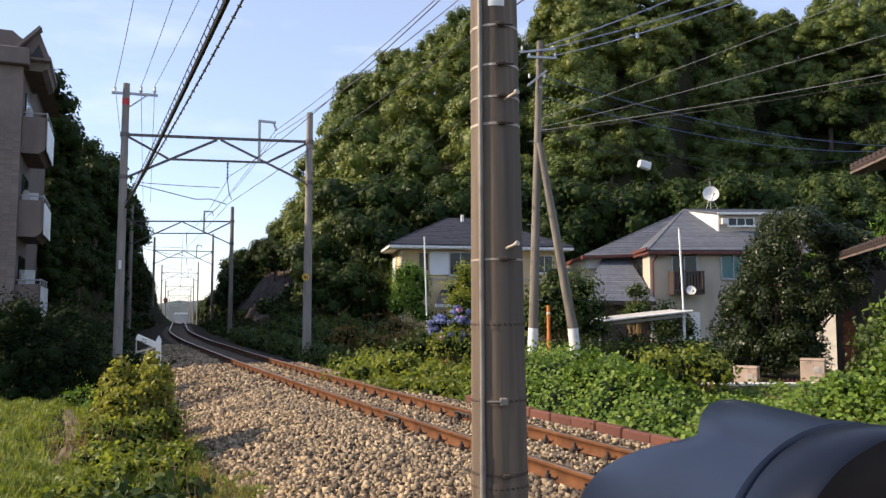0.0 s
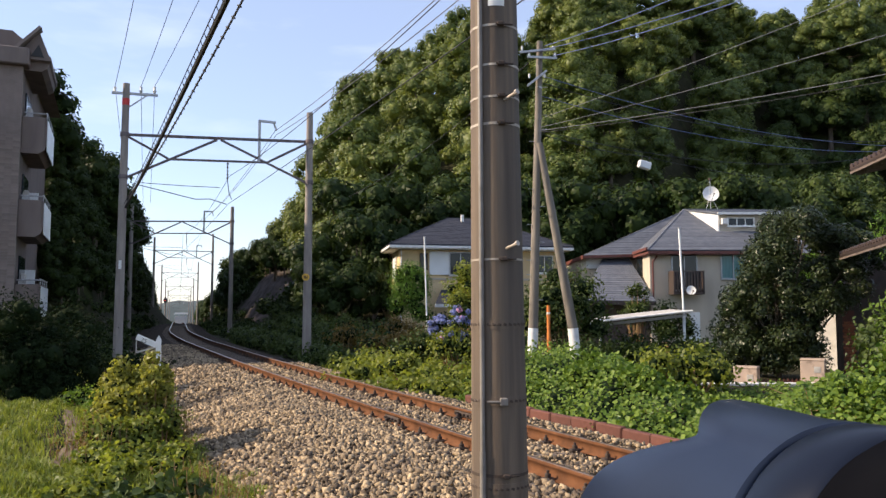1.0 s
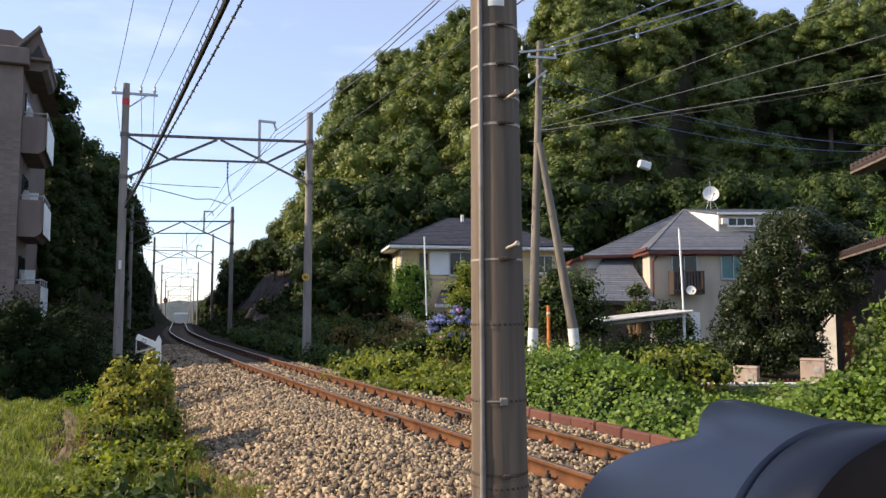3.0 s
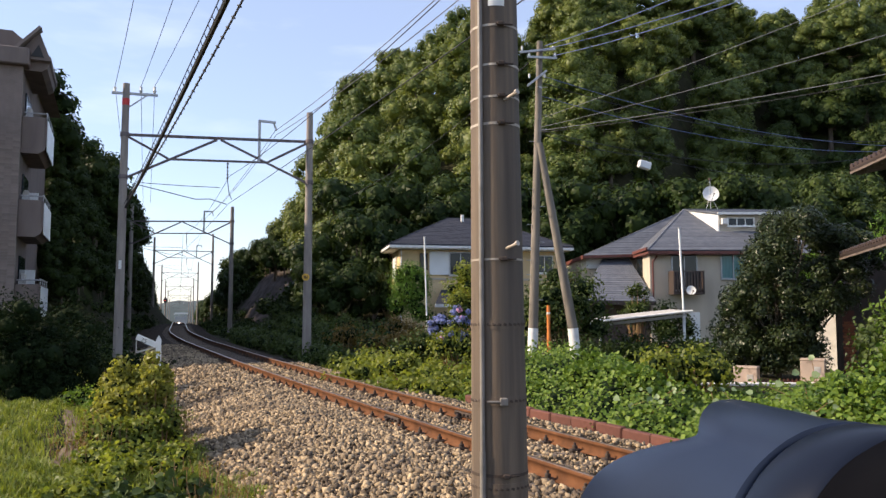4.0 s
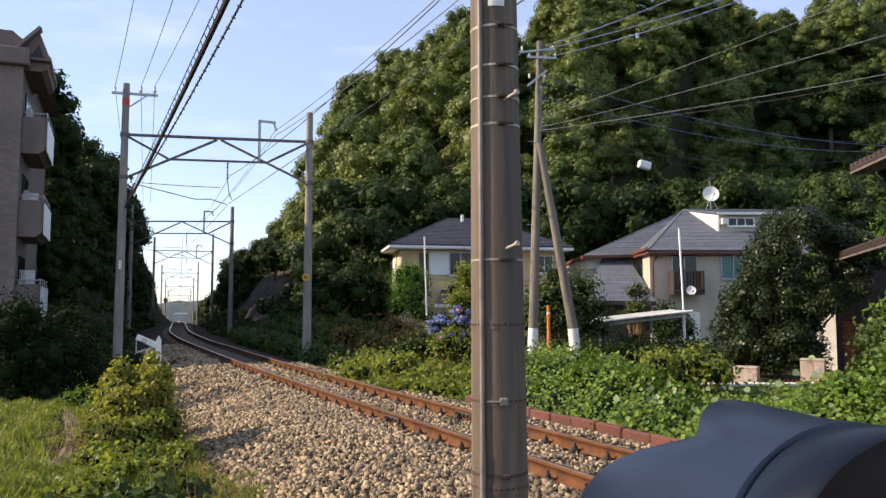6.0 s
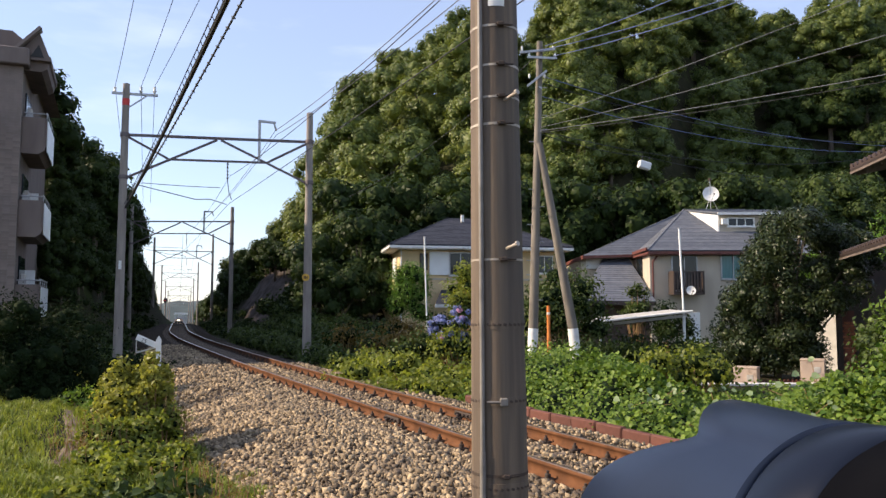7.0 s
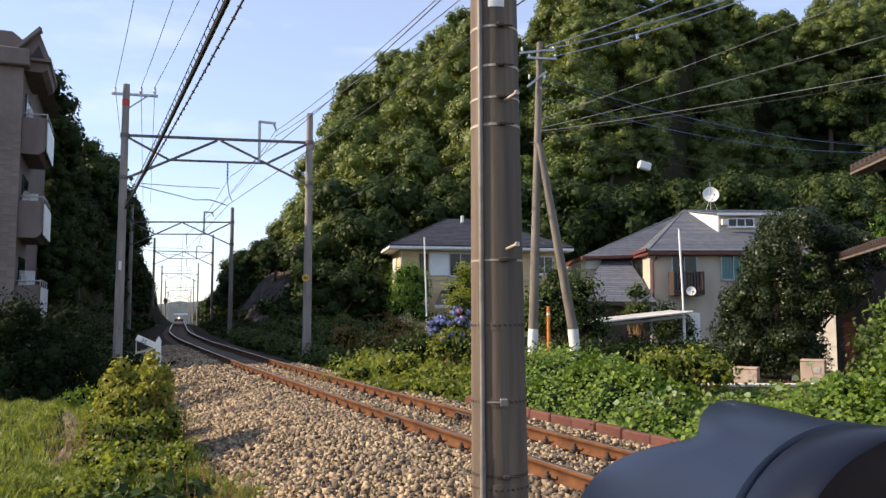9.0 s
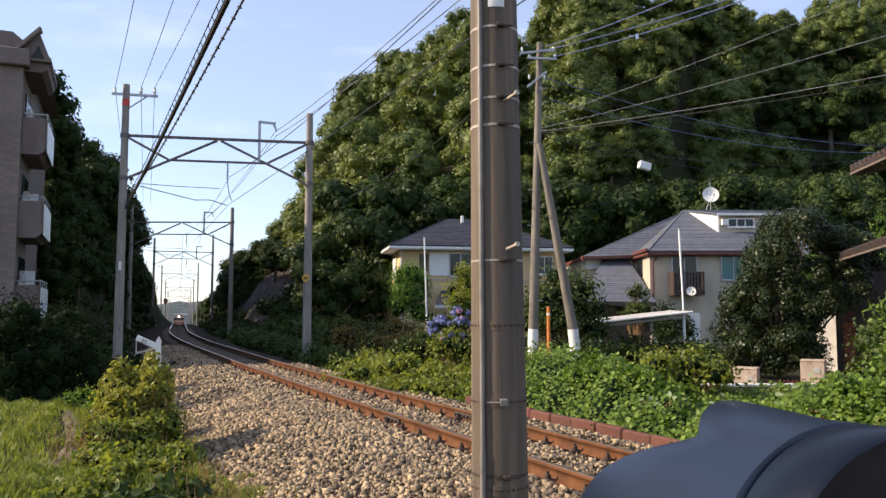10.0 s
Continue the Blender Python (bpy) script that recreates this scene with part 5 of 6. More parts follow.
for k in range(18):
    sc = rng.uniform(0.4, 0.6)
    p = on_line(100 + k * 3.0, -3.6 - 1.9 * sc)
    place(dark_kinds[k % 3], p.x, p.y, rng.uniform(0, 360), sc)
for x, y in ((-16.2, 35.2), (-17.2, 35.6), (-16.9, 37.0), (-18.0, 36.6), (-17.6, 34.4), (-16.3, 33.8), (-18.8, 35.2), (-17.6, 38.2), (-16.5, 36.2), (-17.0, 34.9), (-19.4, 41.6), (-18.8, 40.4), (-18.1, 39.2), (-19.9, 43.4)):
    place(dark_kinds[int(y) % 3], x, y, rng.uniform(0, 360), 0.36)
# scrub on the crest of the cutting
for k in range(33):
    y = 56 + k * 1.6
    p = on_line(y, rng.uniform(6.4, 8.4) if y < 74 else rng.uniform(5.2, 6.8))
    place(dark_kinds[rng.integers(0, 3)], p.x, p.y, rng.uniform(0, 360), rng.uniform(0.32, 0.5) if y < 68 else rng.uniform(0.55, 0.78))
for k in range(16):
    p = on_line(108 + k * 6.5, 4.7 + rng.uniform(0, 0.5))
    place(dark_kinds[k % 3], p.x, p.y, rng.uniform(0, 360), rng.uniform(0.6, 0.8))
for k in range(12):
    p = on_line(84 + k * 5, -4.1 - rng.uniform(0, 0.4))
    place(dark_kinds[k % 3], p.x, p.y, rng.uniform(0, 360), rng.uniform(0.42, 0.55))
for t in (*hill_kinds, *dark_kinds):
    drop(t)


def bush(name, label, x, y, rx, ry, h, n, size, mat, seed, shape="leaf", z=None, category="shrub", lobes=9, stems=True, width=0.6, flowers=None, low=0.35):
    """A shrub: stems and an uneven heap of leafy lobes."""
    rng = np.random.default_rng(seed)
    z = height(x, y) if z is None else z
    t = thing(name, label, category, pose(x, y, z))
    ls = []
    for k in range(lobes):
        a, rr = rng.uniform(0, 6.283), rng.uniform(0, 0.75) ** 0.6
        hh = rng.uniform(low, 0.8) * h * (1 - 0.35 * rr)
        ls.append((np.array([rx * rr * math.cos(a), ry * rr * math.sin(a), hh]), min(rx, ry, h) * rng.uniform(0.32, 0.5)))
    pts, nor = [], []
    for c, r in ls:
        p, d = ball_points(n // lobes, c, r, rng, -0.75, 0.4)
        pts.append(p + rng.normal(0, 0.3 * r, p.shape) * np.array([1, 1, 0.8]))
        nor.append(d + np.array([0, 0, 0.4]))
    lv, lf = leaves(np.concatenate(pts), np.concatenate(nor), size, rng, width, 0.85, shape)
    part("foliage", fast_mesh("foliage", lv, lf, mat), None, t)
    # near-black lumps put the shade between the leaves into colour
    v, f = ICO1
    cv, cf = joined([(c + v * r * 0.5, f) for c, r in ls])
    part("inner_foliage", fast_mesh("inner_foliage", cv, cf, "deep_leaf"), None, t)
    if stems:
        ms = Mesher()
        for c, r in ls:
            ms.tube([(c[0] * 0.3, c[1] * 0.3, -0.15), (c[0] * 0.7, c[1] * 0.7, c[2] * 0.5), tuple(c)], [0.022, 0.016, 0.008], 5)
        part("stem_clump", ms, "stem", t)["kind"] = "stuff"
    if flowers:
        fp, fn = [], []
        for k in range(flowers):
            c, r = ls[k % lobes]
            d = unit(np.array([[rng.normal(0, 0.8), -abs(rng.normal(0.8, 0.4)), abs(rng.normal(0.5, 0.4))]]))[0]
            p, dd = ball_points(60, c + d * r * 1.05, 0.085, rng, -1.1, 0.15)
            fv, ff = leaves(p, dd, 0.05, rng, 0.9, 0.3)
            part("flower_head", fast_mesh("flower_head", fv, ff, "petal_pink" if k % 15 == 4 else "petal"), None, t, "rounded mophead bloom")
    return t


# verge on the far side of the track
sh = [("shrub", "low dark green shrub on the verge", "shrub_leaf"), ("weeds", "tangled olive weeds on the verge", "olive_leaf"), ("shrub", "browning shrub on the verge", "rust_leaf")]
k = 0
for y in np.arange(17.5, 44, 1.45):
    for d in (3.3, 4.9, 6.6):
        k += 1
        p = on_line(y, d + rng.uniform(-0.4, 0.5))
        if p.x > -0.4 and y < 19:
            continue
        kind = 0 if y > 27 else (1 if (d < 4 and y < 21) else int(rng.choice([0, 0, 1])))
        if abs(y - 27) < 2.6 and d > 4:
            kind = int(rng.choice([0, 2]))
        h = (0.75 if d < 4 else 1.25) * rng.uniform(0.75, 1.15) * (1.0 if y < 33 else 1.3)
        nm, lab, mat = sh[kind]
        bush(nm, lab, p.x, p.y, rng.uniform(0.8, 1.2), rng.uniform(0.8, 1.1), h, 900, 0.12, mat, 100 + k, stems=kind > 0, lobes=8)
# weeds closest to the track, before the utility pole
for j, (x, y, h) in enumerate(((-0.9, 17.0, 0.75), (0.2, 16.2, 0.8), (1.0, 17.2, 0.95), (-0.2, 18.2, 0.95), (-1.9, 18.8, 0.8), (0.9, 19.4, 1.0), (-0.9, 20.0, 1.0), (1.9, 19.4, 0.8))):
    bush("weeds", "yellow-green weeds on the track verge", x, y, 0.85, 0.7, h, 1100, 0.115, "olive_leaf", 300 + j, lobes=9)
# dark undergrowth on both sides of the cutting, its shade put into the leaf colour
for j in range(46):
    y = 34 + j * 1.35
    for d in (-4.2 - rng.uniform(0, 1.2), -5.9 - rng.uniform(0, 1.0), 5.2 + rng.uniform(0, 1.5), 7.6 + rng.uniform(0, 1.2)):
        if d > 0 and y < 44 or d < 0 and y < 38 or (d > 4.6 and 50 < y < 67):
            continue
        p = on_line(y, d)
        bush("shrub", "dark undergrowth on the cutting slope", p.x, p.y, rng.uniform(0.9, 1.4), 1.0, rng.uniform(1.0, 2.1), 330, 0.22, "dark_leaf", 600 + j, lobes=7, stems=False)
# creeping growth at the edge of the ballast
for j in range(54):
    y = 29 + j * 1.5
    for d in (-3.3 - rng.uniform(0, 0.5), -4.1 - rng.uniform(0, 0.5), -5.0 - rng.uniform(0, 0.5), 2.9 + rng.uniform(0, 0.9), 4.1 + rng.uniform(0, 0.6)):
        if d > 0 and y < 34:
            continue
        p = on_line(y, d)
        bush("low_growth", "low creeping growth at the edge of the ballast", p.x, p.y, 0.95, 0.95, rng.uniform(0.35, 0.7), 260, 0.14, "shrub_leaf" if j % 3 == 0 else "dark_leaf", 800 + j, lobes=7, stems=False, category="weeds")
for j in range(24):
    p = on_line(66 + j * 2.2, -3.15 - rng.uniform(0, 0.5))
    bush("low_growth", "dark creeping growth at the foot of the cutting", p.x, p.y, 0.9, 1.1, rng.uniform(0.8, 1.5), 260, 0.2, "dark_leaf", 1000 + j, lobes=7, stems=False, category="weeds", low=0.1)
# bare rock of the cutting
rs, rd = np.meshgrid(np.linspace(49, 69, 70), np.linspace(4.2, 9.4, 40))
ry, rd = rs.ravel(), rd.ravel()
ri = np.array([int(np.argmin(np.abs(LINE[:, 1] - v))) for v in ry])
rx = LINE[ri, 0] + RIGHT[ri, 0] * rd
ryy = LINE[ri, 1] + RIGHT[ri, 1] * rd + (ry - LINE[ri, 1])
rz = ground_height(rx, ryy) + 0.12 + np.array([0.35 * noise.noise(Vector((a * 0.7, b * 0.7, 0))) + 0.18 * noise.noise(Vector((a * 2.1, b * 2.1, 5))) for a, b in zip(rx, ryy)])
rz -= 0.6 * (1 - smooth(49, 51, ry) * (1 - smooth(67, 69, ry)) * smooth(4.2, 4.8, rd) * (1 - smooth(8.6, 9.4, rd)))
q = (np.arange(39)[:, None] * 70 + np.arange(69)[None, :]).ravel()
tagged(new("rock_slope", fast_mesh("rock_slope", np.stack([rx, ryy, rz], 1), np.stack([q, q + 1, q + 71, q + 70], 1), "rock")), "dark weathered rock slope of the cutting", "rock slope", kind="structure")
# garden planting
bush("hydrangea", "hydrangea bush with blue, violet and pink blooms", 0.33, 23.7, 0.8, 0.6, 2.6, 900, 0.13, "dark_leaf", 410, lobes=14, flowers=78)
bush("conifer", "bright green rounded conifer beside the house", -1.6, 37.0, 0.95, 0.9, 5.6, 9000, 0.13, "conifer", 411, lobes=56, stems=False, width=0.3)
bush("shrub", "tall pale-leaved garden shrub", 0.95, 31.0, 1.0, 0.9, 4.6, 5200, 0.12, "olive_leaf", 412, lobes=40)
bush("garden_tree", "dark garden tree beside the utility pole", 4.0, 26.2, 1.5, 1.2, 4.0, 6800, 0.12, "shrub_leaf", 413, lobes=44, category="tree")
bush("shrub", "dark garden shrub under the tree", 5.6, 24.5, 1.6, 1.0, 1.0, 2200, 0.12, "dark_leaf", 414, lobes=12)
bush("shrub", "dark garden shrub under the tree", 3.8, 23.8, 1.3, 0.9, 0.9, 1800, 0.12, "dark_leaf", 415, lobes=12)
bush("clipped_shrub", "clipped garden shrub in tiers beside the wing roof", 8.3, 34.0, 0.62, 0.6, 3.9, 3000, 0.1, "shrub_leaf", 416, lobes=30)
bush("shrub", "rounded dark shrub below the balcony", 9.5, 33.5, 1.1, 0.9, 2.5, 2600, 0.11, "dark_leaf", 417, lobes=14)
bush("shrub", "dark shrub in the garden shade", 7.2, 26.0, 2.0, 1.0, 1.1, 2600, 0.12, "dark_leaf", 418, lobes=14)
bush("bramble", "straggling olive bramble with reddish stems", 4.9, 16.2, 1.0, 0.8, 1.35, 900, 0.11, "olive_leaf", 419, lobes=10)
bush("bramble", "straggling olive bramble with reddish stems", 5.4, 17.2, 0.8, 0.8, 1.2, 800, 0.11, "shrub_leaf", 420, lobes=10)
bush("shrub", "dark shrub in the garden shade", 6.4, 19.9, 0.9, 0.7, 0.8, 1500, 0.1, "dark_leaf", 421, lobes=10)
bush("hedge_shrub", "light green leafy hedge beside the lane", 8.05, 13.8, 0.7, 0.8, 2.5, 5200, 0.085, "kuzu_leaf", 422, lobes=24, stems=False, low=0.15)
bush("hedge_shrub", "light green leafy hedge beside the lane", 8.6, 14.6, 1.0, 0.9, 2.2, 3200, 0.1, "shrub_leaf", 423, lobes=16, stems=False)
for j, (x, y, h) in enumerate(((15.8, 30, 6.2), (17.2, 31, 6.8), (14.9, 31.5, 5.6), (18.6, 30, 7.2))):
    bush("cypress", "dark green cypress with upright sprays", x, y, 0.75, 0.7, h, 2600, 0.2, "conifer", 430 + j, lobes=44, stems=False, width=0.28, category="tree")

# dark glossy tree before the grey-roofed house
gt_ = thing("camellia_tree", "dense dark glossy-leaved garden tree behind the wall", "tree", pose(8.9, 21.3, height(8.9, 21.3)))
rng2 = np.random.default_rng(77)
ls = []
for k in range(250):
    h = rng2.uniform(0, 1)
    left = 1.75 * (1 - 0.95 * max(0.0, h - 0.45) / 0.55) * min(1.0, 0.62 + 1.6 * h)
    right = (0.95 + 2.2 * smooth(0.3, 0.55, h)) * (1 - 0.75 * smooth(0.72, 1.0, h))
    a = rng2.uniform(0, 6.283)
    rr = rng2.uniform(0.2, 1.0) ** 0.7
    cx = rr * math.cos(a) * (right if math.cos(a) > 0 else left)
    ls.append(((cx + 0.05 + 0.4 * h, rr * 1.3 * math.sin(a), 0.3 + 4.05 * h), rng2.uniform(0.2, 0.42)))
part("crown", crown_mesh("crown", ls, 1900, 0.082, "gloss_leaf", rng2, 0.6, core=0.45, low=-0.8), None, gt_)
ms = Mesher().tube([(0, 0, -0.5), (0.05, 0, 0.8), (0.1, 0, 2.6)], [0.12, 0.1, 0.05], 8)
for c, r in ls[:40]:
    ms.tube([(0.05, 0, 0.7), Vector(c) * 0.6, c], [0.04, 0.03, 0.012], 6)
part("trunk", ms, "bark", gt_, smooth=True)

# hedge before the apartment block; its shade is put into the near-black leaf colour
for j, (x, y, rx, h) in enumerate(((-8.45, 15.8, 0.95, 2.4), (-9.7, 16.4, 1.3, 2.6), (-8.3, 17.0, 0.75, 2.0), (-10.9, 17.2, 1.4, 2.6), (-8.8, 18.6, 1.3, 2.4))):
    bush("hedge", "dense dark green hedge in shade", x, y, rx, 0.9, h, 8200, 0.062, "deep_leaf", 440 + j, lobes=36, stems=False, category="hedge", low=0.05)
# tall bushes out of view, added to throw shade on the hedge
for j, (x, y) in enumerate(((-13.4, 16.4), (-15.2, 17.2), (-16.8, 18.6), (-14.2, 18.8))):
    bush("hedge", "unseen tall hedge added to keep sun off the hedge", x, y, 1.5, 1.2, 5.6, 3200, 0.12, "deep_leaf", 450 + j, lobes=34, stems=False, category="hedge", low=0.1)
# low shrubs, with the same shade-dark leaf colour
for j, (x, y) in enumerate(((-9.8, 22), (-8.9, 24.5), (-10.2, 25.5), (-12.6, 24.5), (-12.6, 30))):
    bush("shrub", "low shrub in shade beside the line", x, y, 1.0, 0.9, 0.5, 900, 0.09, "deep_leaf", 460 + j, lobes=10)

# ---------------------------------------------------------------- foreground weeds and grass
for j, (x, y, rx, h, n, mat) in enumerate(((-4.62, 11.5, 0.3, 1.55, 2000, "weed_leaf"), (-4.2, 11.6, 0.28, 1.72, 2100, "weed_leaf"), (-4.4, 11.7, 0.28, 1.66, 1900, "weed_leaf"), (-4.05, 11.2, 0.22, 1.5, 1500, "weed_leaf"), (-4.35, 11.0, 0.3, 1.15, 1500, "weed_leaf"),
                                              (-4.0, 10.5, 0.28, 0.7, 800, "olive_leaf"), (-4.35, 10.3, 0.3, 0.6, 700, "olive_leaf"), (-3.8, 10.9, 0.22, 0.9, 800, "olive_leaf"), (-4.6, 12.8, 0.4, 0.7, 700, "olive_leaf"),
                                              (-6.4, 14.6, 0.7, 0.45, 800, "kuzu_leaf"), (-5.6, 13.6, 0.6, 0.45, 700, "kuzu_leaf"), (-5.2, 12.6, 0.4, 0.45, 600, "olive_leaf"))):
    bush("weeds", "tall yellow-green weeds with dry stems beside the ballast", x, y, rx, 0.3, h, int(n * 1.7), 0.068, mat, 480 + j, lobes=34)
for j, (x, y, rx, h, n) in enumerate(((-3.3, 8.9, 0.55, 0.26, 800), (-2.75, 7.7, 0.5, 0.3, 520), (-3.5, 7.7, 0.55, 0.22, 700), (-2.3, 7.2, 0.4, 0.2, 500), (-2.8, 6.7, 0.6, 0.28, 620), (-3.9, 9.6, 0.55, 0.3, 800), (-3.4, 9.9, 0.4, 0.35, 700))):
    bush("weeds", "low broad-leaved weeds at the foot of the ballast", x, y, rx, 0.5, h, n, 0.055 if j not in (1, 4) else 0.095, ("olive_leaf", "shrub_leaf", "olive_leaf", "olive_leaf", "shrub_leaf", "olive_leaf", "olive_leaf")[j], 500 + j, shape="broad", lobes=10)

def dry_stalks(x, y, rx, ry, n, h, seed):
    """A stand of thin dead stems, some with a few shrivelled leaves."""
    rng = np.random.default_rng(seed)
    t = thing("dry_stalks", "stand of thin brown dry stems among the weeds", "weeds", pose(x, y, height(x, y)), kind="stuff")
    ms, tips = Mesher(), []
    for k in range(n):
        a, b = rng.normal(0, rx), rng.normal(0, ry)
        l, q1, q2 = h * rng.uniform(0.5, 1.2), rng.normal(0, 0.05), rng.normal(0, 0.05)
        ms.tube([(a, b, -0.05), (a + q1 * 0.4, b + q2 * 0.4, l * 0.5), (a + q1, b + q2, l)], [0.005, 0.004, 0.002], 4)
        tips += [(a + q1 * u, b + q2 * u, l * u) for u in (0.5, 0.75, 1.0)]
    part("stem", ms, "stem", t)
    tp = np.array(tips)
    part("leaf", fast_mesh("leaf", *leaves(tp, np.tile([0, 0, 1.0], (len(tp), 1)), 0.05, rng, 0.5, 0.9), "rust_leaf"), None, t)
    return t


for j, (x, y, rx, ry, n, h) in enumerate(((-4.6, 10.2, 0.2, 0.25, 36, 0.5), (-3.85, 11.3, 0.12, 0.3, 60, 0.75), (-4.3, 10.1, 0.25, 0.2, 36, 0.4), (-2.35, 7.9, 0.3, 0.3, 40, 0.4), (-2.0, 7.2, 0.3, 0.3, 40, 0.35))):
    dry_stalks(x, y, rx, ry, n, h, 700 + j)

rng = np.random.default_rng(21)


def grass(n, x0, x1, y0, y1, length, seed, cut, verge=False):
    rng = np.random.default_rng(seed)
    x, y = rng.uniform(x0, x1, n), rng.uniform(y0, y1, n)
    i, d = track_coords(x, y)
    path = (np.abs((x + 4.45 + 0.12 * np.sin(y)) + 0.4 * (y - 9.0)) < 0.17 + 0.08 * np.sin(y * 5)) & (y > 9.2) & (y < 14.0)
    bare = (np.abs(y - 15.6 - 0.15 * np.sin(x * 3)) < 0.55) & (x > -9.6) & (x < -7.3)
    keep = (d < cut + 0.25 * np.sin(y * 2.3) + 0.2 * np.sin(x * 5)) & ~((path | bare) & (rng.random(n) < 0.8))
    if verge:
        keep = (d > 2.15 + 0.15 * np.sin(y * 3.0)) & (d < 3.9 + 0.4 * np.sin(y * 1.7))
    x, y = x[keep], y[keep]
    n = len(x)
    z = ground_height(x, y)
    a = rng.uniform(0, 6.283, n)
    ln = length * rng.uniform(0.5, 1.3, n) * (0.4 + 0.5 * np.sin(x * 1.3 + y * 0.9) ** 2 + 1.0 * np.sin(x * 5.1 + 1.7 * y) ** 2 * np.sin(y * 3.7 + 0.8 * x) ** 2)
    w = 0.006 + 0.004 * rng.random(n)
    lean = rng.uniform(0.15, 1.1, n)
    b = np.stack([x, y, z], 1)
    side = np.stack([np.cos(a), np.sin(a), np.zeros(n)], 1) * w[:, None]
    way = np.stack([-np.sin(a), np.cos(a), np.zeros(n)], 1)
    mid = b + way * (ln * lean * 0.35)[:, None] + np.array([0, 0, 1]) * (ln * 0.6)[:, None]
    tip = b + way * (ln * lean)[:, None] + np.array([0, 0, 1]) * (ln * (1 - 0.35 * lean))[:, None]
    v = np.stack([b - side, b + side, mid + side * 0.7, tip, mid - side * 0.7], 1).reshape(-1, 3)
    k = np.arange(n)[:, None] * 5
    return v, np.concatenate([k + np.array([[0, 1, 2, 4]]), k + np.array([[4, 2, 3, 3]])])


def grass_mesh(name, parts_):
    v, f = joined(parts_)
    tri = f[:, 2] == f[:, 3]
    me = fast_mesh(name, v, np.concatenate([f[~tri][:, [0, 1, 2]], f[~tri][:, [0, 2, 3]], f[tri][:, :3]]), "grass")
    return me


o = new("grass", grass_mesh("grass", [grass(62000, -7.0, -1.0, 4.9, 9.5, 0.11, 1, -3.0), grass(38000, -9.5, -2.5, 9.5, 16, 0.12, 2, -3.0), grass(9000, -13, -5, 16, 26, 0.2, 3, -3.2), grass(26000, -6.5, 2.0, 13.5, 26, 0.3, 4, 0, True)]))
tagged(o, "sunlit yellow-green grass beside the ballast", "grass", kind="stuff")
# trodden strip of bare earth
pm = Mesher()
for k in range(14):
    y = 9.5 + k * 0.45
    x = -4.45 - 0.12 * math.sin(y) - 0.4 * (y - 9.0)
    h = height(x, y) + 0.012
    pm.v += [(x - 0.3, y, h - 0.05), (x, y, h), (x + 0.3, y, h - 0.05)]
for k in range(13):
    for j in range(2):
        pm.f.append((k * 3 + j, k * 3 + j + 1, k * 3 + j + 4, k * 3 + j + 3))
tagged(new("footpath", pm.mesh("footpath", "path")), "narrow trodden strip of bare brown earth in the grass", "path", kind="structure")
pm = Mesher()
for k in range(12):
    x = -9.8 + k * 0.24
    for j in range(5):
        y = 14.95 + j * 0.32 + 0.15 * math.sin(x * 3)
        pm.v.append((x, y, height(x, y) + (0.012 if 0 < j < 4 and 0 < k < 11 else -0.03)))
for k in range(11):
    for j in range(4):
        pm.f.append((k * 5 + j, k * 5 + j + 1, k * 5 + j + 6, k * 5 + j + 5))
tagged(new("bare_earth", pm.mesh("bare_earth", "path")), "patch of bare brown earth at the foot of the hedge", "path", kind="structure")


# ---------------------------------------------------------------- broad-leaved vine over the bank
def vine_height(x, y, d):
    g = ground_height(x, y)
    h = 0.2 - 0.16 * smooth(3.5, 5.0, x) * smooth(10, 12.5, y) + 0.66 * smooth(2.1, 4.2, d) * (1 - 0.85 * smooth(2.6, 4.6, x) * smooth(9.5, 12.5, y)) + 0.18 * np.sin(x * 1.9 + 0.4 * y) * np.sin(y * 1.3) + 0.15 * np.sin(x * 4.1 + 2) * np.sin(y * 3.3)
    h += 0.4 * smooth(5.2, 7.5, x) * (1 - smooth(10.5, 12.8, y))
    h = h * (1 - 0.4 * smooth(3.2, 4.5, x) * smooth(11.0, 13.0, y)) + 0.1 * np.sin(x * 9.3 + 3 * y) * np.sin(y * 7.7)
    return np.maximum(g + h, g + 0.05)


def vine(n, x0, x1, y0, y1, seed, size):
    rng = np.random.default_rng(seed)
    x, y = rng.uniform(x0, x1, n), rng.uniform(y0, y1, n)
    d = track_coords(x, y)[1]
    keep = (d > 2.02 + 0.1 * np.sin(y * 3.1)) & (y < 18.5 - 0.3 * np.maximum(x - 2.5, 0))
    x, y, d = x[keep], y[keep], d[keep]
    z = vine_height(x, y, d) + rng.uniform(-0.3, 0.13, len(x))
    p = np.stack([x, y, z], 1)
    return leaves(p, np.tile([-0.35, -0.45, 0.8], (len(p), 1)), size, rng, 1.0, 0.5, "broad")


kv = thing("vine_bank", "mass of bright green broad-leaved climbing vine covering the bank", "vine", kind="stuff")
part("vine_leaves", fast_mesh("vine_leaves", *joined([vine(56000, 0.3, 11, 6.5, 18.4, 5, 0.066), vine(17000, 1.5, 9, 6.5, 12, 6, 0.07)]), "kuzu_leaf"), None, kv)
# near-black sheet below the leaves, standing for the shade in their gaps
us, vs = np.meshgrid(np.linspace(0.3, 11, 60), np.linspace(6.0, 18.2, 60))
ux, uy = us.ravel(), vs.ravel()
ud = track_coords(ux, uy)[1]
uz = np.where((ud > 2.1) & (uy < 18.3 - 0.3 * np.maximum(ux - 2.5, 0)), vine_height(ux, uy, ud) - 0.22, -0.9)
